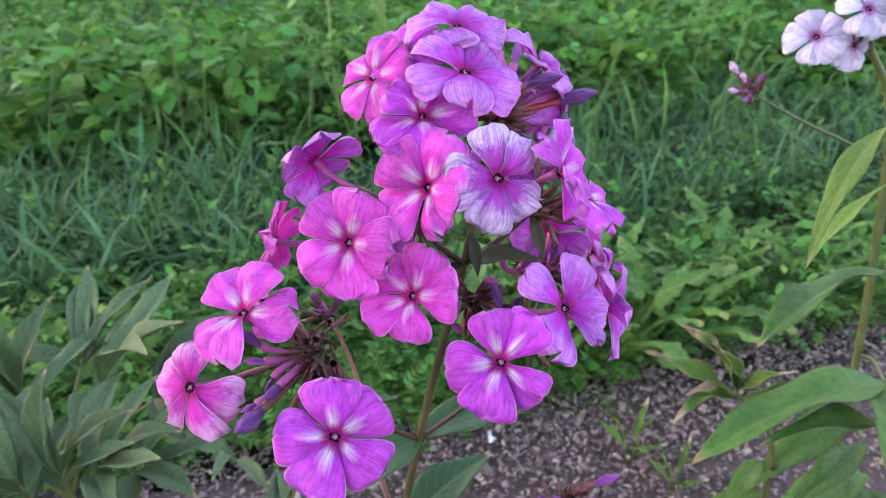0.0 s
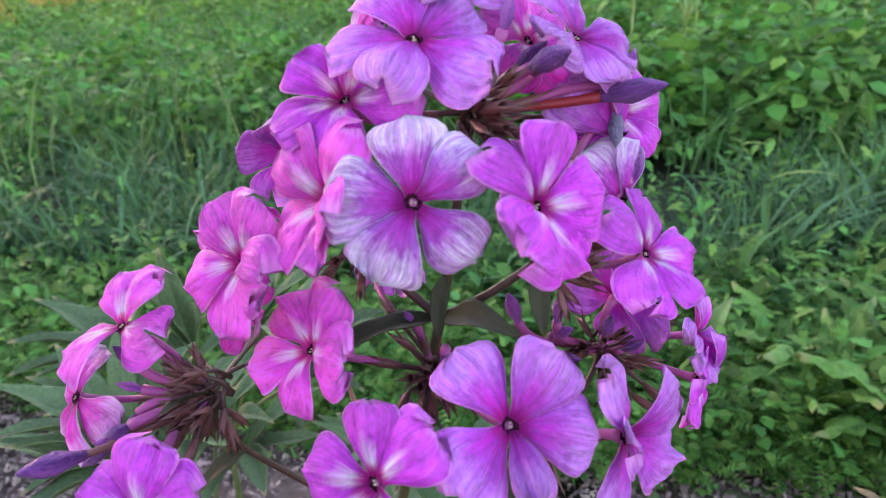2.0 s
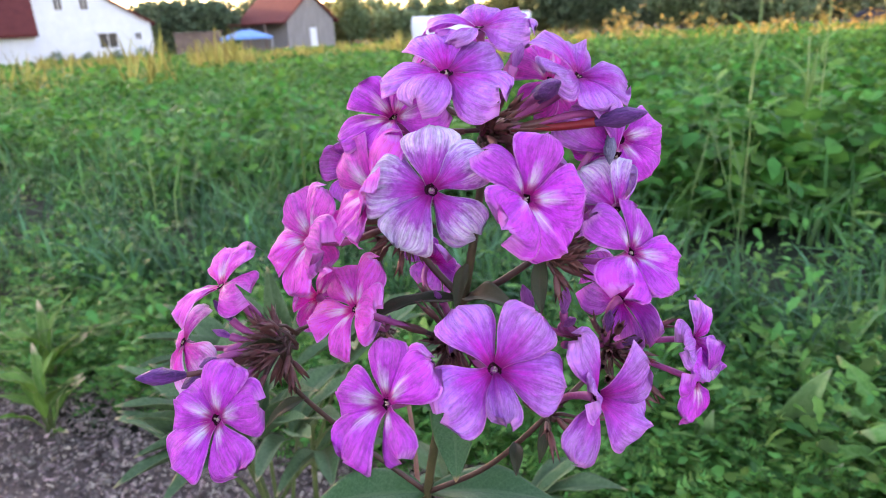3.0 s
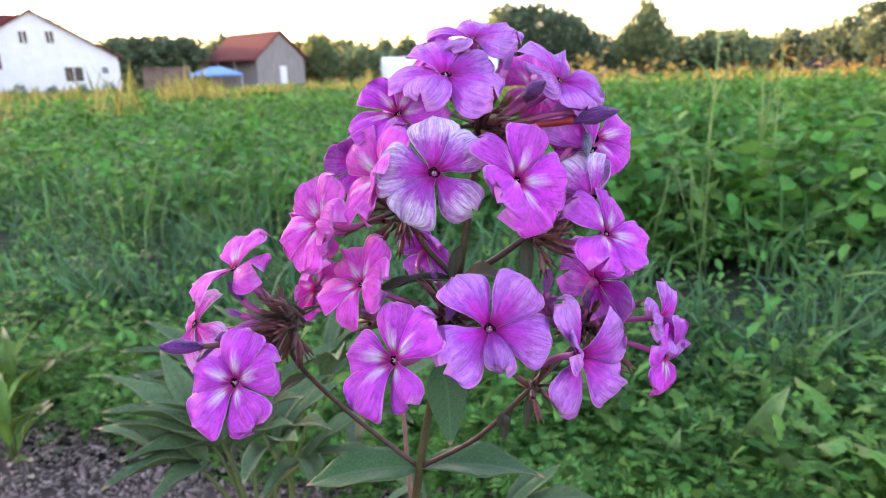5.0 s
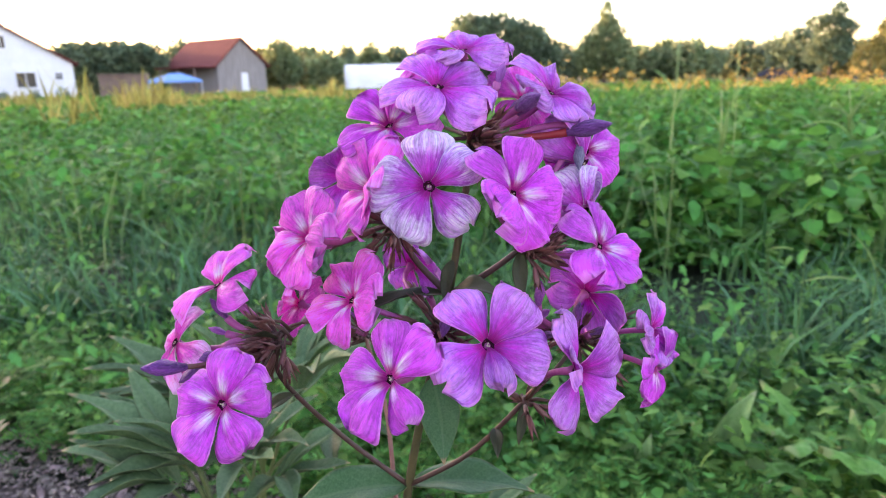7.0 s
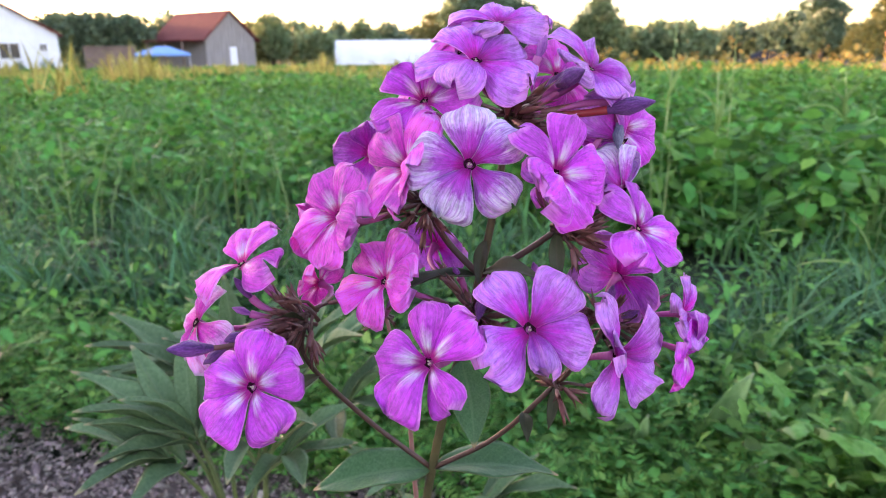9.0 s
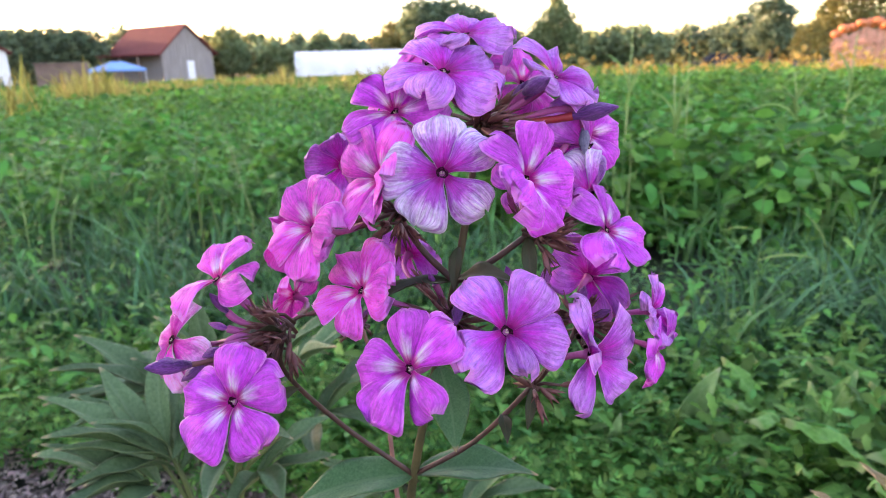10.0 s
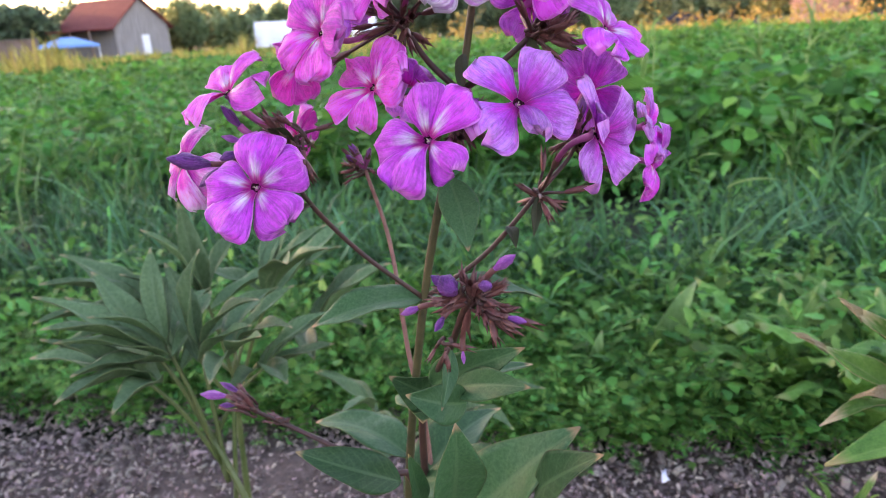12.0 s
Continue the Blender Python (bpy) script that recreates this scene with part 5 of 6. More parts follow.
def main_phlox():
    p = tagged(empty("phlox"), "tall garden phlox with a large truss of magenta-pink flowers", "flower")
    stalk(p, [(-.050, .220, -.02), (-.042, .219, .14), (-.030, .215, .30), NODE_LOW, NODE_MID, HUB_TOP], [.0026, .0023, .0020, .0017, .0014, .0011], STEM_OLIVE)
    stalk(p, [NODE_LOW, (-.0317, .196, .4356), (-.043, .180, .463), HUB_LL], [.0010, .0009, .0008], STEM, "branch")
    stalk(p, [NODE_LOW, (.0129, .215, .4304), HUB_RL, (.040, .236, .464), HUB_RM], [.0010, .0009, .0008], STEM, "branch")
    stalk(p, [NODE_MID, (-.003, .209, .503), HUB_UL], [.0013, .0011, .0010], STEM, "branch")
    stalk(p, [NODE_MID, (.02, .215, .500), HUB_UR], [.0013, .0011, .0010], STEM, "branch")
    stalk(p, [(.002, .2115, .470), HUB_MID], [.0012, .0010], STEM, "branch")

    flower(p, (.0170, .1861, .5339), 27, 23, "pale", HUB_UL, ((94, 16.8, 6, .95), (33, 17.1, 5, .84), (312, 16.6, 8, .92), (242, 17.4, 4, .9), (169, 17.4, 8, 1.08)), label="pale streaked lilac flower with a magenta eye")
    flower(p, (.0376, .1986, .5309), 72, 22, "magenta", HUB_UR, ((125, 17.3, 13, .75), (70, 17.5, 22, .95), (349, 17.1, 21), (286, 17.2, 12), (207, 17.0, 26)))
    flower(p, (.0386, .1804, .4912), 45, 36, "lilac", HUB_MID, ((112, 18.5, 8, .86), (44, 18.4, 24, .9), (341, 18.3, 7), (274, 16.5, 34, .5), (208, 18.1, 14)), label="pale lilac flower with one folded petal")
    flower(p, (.0169, .1634, .4832), -10, 31, "magenta", HUB_MID, ((109, 17.0, 16, .88), (52, 18.0, 14, .85), (324, 16.7, 13, .82), (258, 18.1, 16), (190, 17.4, 16, .98)))
    flower(p, (-.0320, .1453, .4716), 8, 38, "magenta", HUB_LL, ((91, 17.3, 15), (30, 17.4, 9), (314, 17.2, 11), (242, 17.9, 11), (173, 17.8, 8)))
    flower(p, (-.0292, .1850, .5142), -16, 29, "pink", HUB_UL, ((77, 17.2, 21), (1, 17.6, 20), (278, 18.1, 17), (218, 17.8, 21), (146, 17.6, 17)))
    flower(p, (-.0099, .1816, .4965), -25, 33, "pink", HUB_MID, ((79, 17.1, 15), (11, 16.3, 19), (279, 15.0, 14), (224, 17.9, 18), (150, 16.3, 20)))
    flower(p, (-.0615, .1725, .4968), -36, 57, "pink", HUB_LL, ((161, 17.2, 17), (92, 17.3, 15), (20, 17.1, 4), (291, 17.8, 18), (245, 17.6, 11)))
    flower(p, (-.0040, .1875, .5310), -27, 25, "pink", HUB_UL, ((74, 17.8, 18), (356, 16.8, 35), (301, 16.7, 28), (229, 17.4, 21), (151, 17.4, 25)))
    flower(p, (-.0057, .1998, .5496), 10, 48, "magenta", HUB_TOP, ((158, 14.4, 35), (83, 14.5, 3), (3, 17.5, 22), (271, 13.5, 13), (206, 17.3, 12)))
    flower(p, (.0080, .2073, .5613), 32, 62, "lilac", HUB_TOP, ((107, 18.0, 10), (34, 16.5, 10), (318, 18.6, 4), (243, 17.1, 12), (171, 18.9, 3)))
    flower(p, (.0544, .2287, .5102), 81, 37, "magenta", HUB_UR, ((122, 16.8, 16), (38, 16.6, 14), (331, 17.0, 16), (273, 16.6, 22), (208, 16.9, 16)))
    flower(p, (.0575, .2002, .4792), 89, 10, "lilac", HUB_RL, ((100, 19.2, 11), (22, 17.3, 35), (304, 18.1, 34), (220, 18.6, 1), (160, 15.0, 25)))
    flower(p, (.0061, .2273, .5728), 9, 80, "lilac", HUB_TOP, ((183, 17.1, 14), (116, 15.5, 15), (56, 15.5, 13), (349, 16.5, 4), (252, 15.0, 6)), label="pale flower at the top of the truss")
    flower(p, (.0348, .2340, .5584), 84, 44, "lilac", HUB_TOP, ((98, 16.8, 10), (40, 14.9, 13), (331, 16.9, 12), (257, 14.8, 14), (182, 16.1, 8)), label="faded pale lilac flower")
    flower(p, (.0455, .2370, .5360), 80, -42, "lilac", HUB_UR, ((80, 18.5, -48), (12, 17.6, -62), (291, 19.2, -42), (227, 17.9, -68), (149, 19.6, -56)), label="wilted pale flower with drooping petals")
    flower(p, (0.0412, 0.2500, 0.5385), 48, 28, "magenta", HUB_TOP, ((108, 15.0, 0), (10, 17.0, -4), (300, 15.0, 0), (240, 15.0, -6), (170, 15.0, 0)))
    flower(p, (.0470, .2350, .5205), 60, -35, "pale", HUB_UR, ((60, 15.0, -35), (352, 14.2, -49), (271, 15.6, -55), (207, 14.5, -45), (129, 15.9, -40)), label="wilted pale flower with drooping petals")
    flower(p, (.0450, .2460, .4880), 158, 18, "lilac", HUB_RM, ((60, 18.0, 9), (352, 17.1, 9), (271, 18.7, 9), (207, 17.5, 9), (129, 19.1, 9)))
    bud(p, (.0447, .2345, .5430), (.0452, .2335, .5340), HUB_TOP, "blue", fat=1.1)
    bud(p, (.0278, .2220, .5521), (.0345, .2240, .5585), HUB_TOP, fat=1.1)
    bud(p, (.0289, .2198, .5541), (.0398, .2130, .5588), HUB_TOP, fat=1.0)
    bud(p, (.0242, .2160, .5620), (.0258, .2180, .5685), HUB_TOP, "pink", fat=1.2)
    flower(p, (.0655, .2580, .4735), 92, 12, "lilac", HUB_RM, ((95, 15.0, 18), (27, 14.2, 18), (306, 15.6, 18), (242, 14.5, 18), (164, 15.9, 18)))
    flower(p, (.0680, .2560, .4600), 82, -5, "magenta", HUB_RM, ((70, 15.5, 14), (2, 14.7, 14), (281, 16.1, 14), (217, 15.0, 14), (139, 16.4, 14)))
    flower(p, (-.0800, .1661, .4743), -25, 33, "faded", HUB_LL, ((106, 15.1, -9), (345, 17.0, -16), (294, 18.6, -12), (236, 15.6, -9), (186, 15.8, -10)), label="fading pink flower with drooping petals")
    flower(p, (-.0700, .2200, .4740), -85, 15, "pink", HUB_LL, ((95, 14.0, 4), (27, 13.3, 4), (306, 14.6, 4), (242, 13.6, 4), (164, 14.8, 4)))
    flower(p, (-.0226, .2280, .5565), -45, 40, "pink", HUB_TOP, ((100, 16.0, 4), (32, 15.2, 4), (311, 16.6, 4), (247, 15.5, 4), (169, 17.0, 4)))
    flower(p, (-.0446, .2250, .5282), -140, 30, "lilac", HUB_UL, ((80, 16.0, 0), (12, 15.2, 0), (291, 16.6, 0), (227, 15.5, 0), (149, 17.0, 0)))
    flower(p, (-.0600, .2120, .5030), -100, 15, "pink", HUB_UL, ((100, 15.5, 4), (32, 14.7, 4), (311, 16.1, 4), (247, 15.0, 4), (169, 16.4, 4)))
    flower(p, (-.0262, .2400, .4910), 175, 20, "lilac", HUB_MID, ((90, 15.0, 0), (22, 14.2, 0), (301, 15.6, 0), (237, 14.5, 0), (159, 15.9, 0)))
    flower(p, (.0254, .2400, .5210), 165, 15, "lilac", HUB_UR, ((100, 16.0, 0), (32, 15.2, 0), (311, 16.6, 0), (247, 15.5, 0), (169, 17.0, 0)))
    flower(p, (.0185, .2480, .5560), 62, 38, "pink", HUB_TOP, ((75, 14.5, 8), (7, 13.8, 8), (286, 15.1, 8), (222, 14.1, 8), (144, 15.4, 8)))
    flower(p, (-.0122, .2350, .5640), -30, 60, "magenta", HUB_TOP, ((95, 16.0, 0), (27, 15.2, 0), (306, 16.6, 0), (242, 15.5, 0), (164, 17.0, 0)))

    bud(p, (-.0533, .1500, .4772), (-.0566, .1366, .4814), HUB_LL, fat=1.0, dull=True)
    bud(p, (.0410, .2305, .5462), (.0560, .2321, .5493), HUB_TOP, red=True, fat=.95)
    bud(p, (.0225, .2265, .5520), (.0285, .2330, .5580), HUB_TOP)
    bud(p, (.0169, .1960, .4930), (.0190, .1880, .4870), HUB_MID)
    bud(p, (-.0545, .1570, .4745), (-.0610, .1520, .4690), HUB_LL, dull=True)
    bud(p, (-.0500, .1600, .4790), (-.0535, .1550, .4775), HUB_LL, "violet", fat=1.5)
    bud(p, (-.0440, .1640, .4720), (-.0440, .1570, .4670), HUB_LL, "violet")
    bud(p, (-.0600, .1780, .4900), (-.0640, .1740, .4960), HUB_LL, "pink")
    bud(p, (.0440, .2380, .4790), (.0460, .2360, .4880), HUB_RM, "violet")
    bud(p, (.0330, .2300, .4860), (.0345, .2290, .4960), HUB_RM, "pink")
    bud(p, (.0480, .2420, .4740), (.0540, .2420, .4780), HUB_RM, "violet")
    bud(p, (.0163, .2000, .4863), (.0199, .1970, .4913), HUB_MID, "pink")
    bud(p, (.0244, .2050, .4774), (.0280, .2020, .4838), HUB_MID, "violet")
    bud(p, (.0051, .2000, .4714), (.0027, .1970, .4769), HUB_MID, "pink")
    bud(p, (.0229, .2280, .4850), (.0211, .2250, .4954), HUB_RM, "pink")
    bud(p, (.0317, .2320, .4808), (.0378, .2290, .4859), HUB_RM, "pink")
    bud(p, (.0339, .2300, .4754), (.0407, .2270, .4781), HUB_RM, "violet")
    bud(p, (.0021, .2080, .4914), (.0011, .2050, .4964), HUB_MID, "pink")
    bud(p, (-.0529, .1650, .4783), (-.0556, .1620, .4750), HUB_LL, "violet")
    bud(p, (-.0578, .1600, .4722), (-.0623, .1570, .4715), HUB_LL, "pink")
    bud(p, (-.0577, .1720, .4853), (-.0622, .1690, .4930), HUB_LL, "violet")
    bud(p, (-.0564, .1700, .4807), (-.0623, .1670, .4830), HUB_LL, "pink")
    for hub, out, n, w, reach in ((HUB_TOP, (.7, -.3, .2), 24, .5, .007), (HUB_UL, (-.3, -.6, -.3), 20, .5, .010), (HUB_UR, (.9, -.35, .0), 20, .38, .010),
                                  (HUB_LL, (-.3, -.7, .1), 30, .75, .010), (HUB_MID, (.1, -.8, .3), 22, .7, .010), (HUB_RL, (.5, -.5, -.2), 9, .6, .010), (HUB_RM, (.3, -.5, .4), 22, .6, .014)):
        calyx_cluster(p, hub, out, n, w, reach, .85)

    # leaves and bracts of the stem
    leaf(p, "phlox", (.003, .207, .462), (.0160, .192, .4400), (.5, -.8, .2), 1.15, 0)
    leaf(p, "phlox", NODE_LOW, (-.0480, .1840, .4060), (-.1, -.35, 1), 1.1, 1)
    leaf(p, "phlox", NODE_LOW, (.0290, .2390, .4050), (.1, .05, 1), 1.0, 2)
    leaf(p, "bract", NODE_MID, (-.0110, .186, .4905), (-.2, -.4, 1), .9, 0)
    leaf(p, "bract", NODE_MID, (.0340, .200, .4990), (.3, -.5, 1), .9, 1)
    leaf(p, "bract", (.0095, .212, .505), (.0120, .202, .492), (.2, -1, .1), .9, 2)
    leaf(p, "bract", HUB_UR, (.036, .210, .494), (.4, -1, .1), .9, 0)
    leaf(p, "bract", HUB_RL, (.0330, .214, .440), (.4, -1, .1), .8, 1)
    leaf(p, "bract", (.022, .218, .442), (.0280, .208, .437), (.4, -.6, .6), 1.2, 1)
    leaf(p, "bract", (-.040, .184, .456), (-.048, .172, .448), (0, -.6, .8), 1.0, 2)
    leaf(p, "bract", HUB_LL, (-.036, .158, .487), (0, -.6, .8), .7, 0)
    for i, (z, ln, yaw) in enumerate(((.362, .048, -60), (.358, .055, 40), (.330, .06, 170), (.300, .07, 70), (.295, .075, -120), (.25, .11, 10), (.245, .11, 190), (.2, .11, 100), (.195, .11, -80), (.13, .1, 30), (.125, .1, 210))):
        x, y = np.interp(z, [0, .14, .30, .41], [-.05, -.042, -.030, -.0117]), np.interp(z, [0, .14, .3, .41], [.22, .219, .215, .2107])
        a = radians(yaw)
        leaf(p, "phlox", (x, y, z), (x + ln * math.cos(a), y + ln * math.sin(a), z + .02 - .01 * i % .03), (0, 0, 1), 1.0, i)


main_phlox()


shoot = tagged(empty("phlox_shoot", (-.018, .212, .0)), "phlox shoot with a drooping cluster of maroon calyces and violet buds", "flower", "phlox shoots")
stalk(shoot, [(-.018, .212, 0), (-.016, .208, .25), (-.010, .198, .365), (.006, .180, .396), (.022, .160, .4206), (.031, .149, .4370), (.0355, .145, .4445)], [.0020, .0017, .0013, .0011, .0010], STEM)
SHOOT_HUB = np.array((.0345, .147, .4425)) - np.array((-.018, .212, 0))
for b, t, tint, fat in (((.0430, .143, .4537), (.0495, .141, .4590), "pink", .95), ((.0318, .142, .4462), (.0312, .136, .4530), "violet", 1.7), ((.0290, .143, .4475), (.0262, .140, .4515), "violet", 1.3),
                        ((.0400, .140, .4502), (.0444, .137, .4515), "violet", 1.5), ((.0198, .145, .4394), (.0145, .143, .4373), "pink", 1.1), ((.0298, .139, .4405), (.0288, .135, .4377), "violet", 1.2),
                        ((.0455, .145, .4396), (.0510, .145, .4390), "pink", 1.1), ((.0305, .149, .4255), (.0315, .147, .4222), "pink", .9)):
    bud(shoot, np.array(b) - np.array(shoot.location), np.array(t) - np.array(shoot.location), SHOOT_HUB, tint, fat=fat, dull=True)
calyx_cluster(shoot, SHOOT_HUB, (.25, -.3, .1), 24, .9, .007, .62)
calyx_cluster(shoot, SHOOT_HUB + np.array((.004, 0, -.003)), (.8, -.2, -.3), 7, .4, .006, .7)
calyx_cluster(shoot, SHOOT_HUB + np.array((-.010, .006, -.016)), (.2, -.4, -.8), 4, .4, .004, .6)
for i, (b, t, nrm, w) in enumerate((((.0120, .152, .364), (.0160, .138, .3945), (.9, -.5, .3), .55), ((.0200, .155, .362), (.0314, .139, .4075), (.7, -.7, .3), .95), ((.0480, .160, .372), (.0715, .146, .4021), (-.3, -.6, .8), .9),
                                    ((.0240, .166, .397), (.0090, .152, .405), (.1, -.9, .5), 1.5), ((.0180, .168, .400), (.0478, .158, .4115), (.1, -.8, .7), .8), ((.0220, .160, .4190), (.0240, .146, .4060), (.8, -.8, .1), .7),
                                    ((.0000, .190, .380), (-.0070, .170, .3990), (.2, -.9, .5), 1.3), ((.0040, .180, .392), (.0430, .168, .419), (.2, -.9, .3), .75), ((-.0060, .17, .355), (-.0318, .145, .3790), (-.4, -.6, .7), .9),
                                    ((.02, .165, .345), (.0600, .170, .3930), (.1, -.5, .9), 1.0), ((-.014, .20, .33), (.05, .19, .352), (0, -.3, 1), 1.0), ((-.016, .206, .28), (-.06, .15, .30), (0, -.2, 1), 1.0))):
    leaf(shoot, "phlox", b, t, nrm, w, i)

side = tagged(empty("phlox_shoot", (-.012, .205, .0)), "slender phlox side shoot with small maroon and violet buds", "flower", "phlox shoots")
stalk(side, [(-.012, .205, 0), (-.012, .203, .25), (-.0150, .196, .330), (-.0228, .190, .3408), (-.0496, .190, .3469), (-.0706, .188, .3540), (-.0800, .180, .3640)], [.0018, .0015, .0011, .0009], STEM)
side_at = np.array(side.location)
SIDE_HUB = np.array((-.0800, .180, .3640)) - side_at
for b, t, tint in (((-.0900, .1755, .3720), (-.1035, .1740, .3712), "pink"), ((-.0830, .1755, .3755), (-.0915, .1745, .3790), "violet"), ((-.0840, .1740, .3700), (-.0920, .1720, .3690), "violet")):
    bud(side, np.array(b) - side_at, np.array(t) - side_at, SIDE_HUB, tint, fat=.8, dull=True)
calyx_cluster(side, SIDE_HUB, (-.8, -.1, .5), 10, .28, .010, .62)
calyx_cluster(side, np.array((-.0700, .188, .3540)) - side_at, (-.8, -.3, .1), 4, .35, .007, .6)
leaf(side, "phlox", (-.0230, .190, .3408), (-.0420, .170, .3560), (.3, -.8, .5), 1.0, 1)
leaf(side, "phlox", (-.0120, .203, .2900), (-.0700, .170, .3050), (-.1, -.3, 1), 1.0, 2)

rear = tagged(empty("phlox_shoot", (-.020, .240, .0)), "thin pinkish phlox shoot with small buds behind the stem", "flower", "phlox shoots")
stalk(rear, [(-.020, .240, 0), (-.026, .235, .30), (-.0315, .230, .3757), (-.039, .235, .425), (-.0482, .235, .458)], [.0014, .0011, .0008], STEM_PINK)
REAR_HUB = np.array((-.0482, .235, .458)) - np.array(rear.location)
for i in range(4):
    d = np.array((-.5, -.2, .5)) + rng.normal(0, .4, 3)
    d /= np.linalg.norm(d)
    bud(rear, REAR_HUB + d * .006, REAR_HUB + d * .0125, REAR_HUB, "pink", fat=.9)
calyx_cluster(rear, REAR_HUB, (-.4, -.2, .4), 10, .5, .009, .6)


# ---- peony beside the phlox ----
def peony(base, fronds, label):
    p = tagged(empty("peony", base), label, "shrub")
    x0, y0, _ = base
    mid = np.mean([f[0] for f in fronds], axis=0)
    low = np.array([x0, y0, -.01])
    fork = mid - np.array([0, 0, .055])
    stalk(p, [low, low + (fork - low) * np.array([.25, .25, .45]), low + (fork - low) * np.array([.62, .62, .78]), fork], [.0034, .0031, .0026, .0022], STEM_GREEN, "stem")
    for i, (hub, out, ln) in enumerate(fronds):
        hub = np.array(hub, float)
        start = fork - (fork - low) * (.05 + .06 * (i % 4))
        stalk(p, [start, start + (hub - start) * .5 + np.array([0, 0, .008]), hub], [.0019, .0016, .0012], STEM_GREEN, "branch")
        o = np.array(out, float)
        o /= np.linalg.norm(o)
        side = np.cross(o, (0, 0, 1))
        side /= np.linalg.norm(side) + 1e-9
        for j, (w, back, up) in enumerate(((0, 0, .0), (.7, -.1, .05), (-.75, -.1, .1), (1.5, -.45, .0), (-1.4, -.45, .1))):
            d = o * (1 + back * .6) + side * w + np.array([0, 0, up]) + rng.normal(0, .2, 3)
            d /= np.linalg.norm(d)
            l = ln * rng.uniform(.75, 1.1)
            root = hub + o * back * .02
            leaf(p, "peony", root, root + d * l, (0, -.1, 1) if up < .5 else (-o[0], -o[1], .4), 1.0, i + j, "leaflet")
    return p


peony((-.165, .290, 0), [((-.255, .280, .312), (-.75, -.35, .5), .078), ((-.250, .285, .318), (-.5, .1, .9), .075), ((-.235, .300, .310), (.1, .4, .9), .072),
                         ((-.215, .312, .305), (.6, .3, .6), .078), ((-.200, .322, .290), (.9, .1, .35), .080), ((-.250, .265, .300), (-.4, -.8, .35), .080),
                         ((-.262, .300, .295), (-.8, .4, .4), .080)],
      "grey-green peony bush with narrow divided leaves")
peony((-.320, .400, 0), [((-.385, .370, .285), (-.9, -.2, .35), .095), ((-.315, .390, .300), (-.2, .1, .9), .085), ((-.260, .405, .300), (.6, .1, .5), .095),
                         ((-.345, .360, .300), (-.5, -.5, .6), .085), ((-.290, .440, .300), (0, .7, .6), .085), ((-.225, .420, .275), (.9, .1, .35), .085)],
      "second grey-green peony plant with narrow leaves")
peony((-.185, .470, 0), [((-.140, .440, .17), (.6, -.4, .3), .075), ((-.195, .450, .18), (-.3, -.4, .5), .075), ((-.12, .49, .17), (.7, .2, .3), .075)],
      "low peony plant with blue-green leaves")


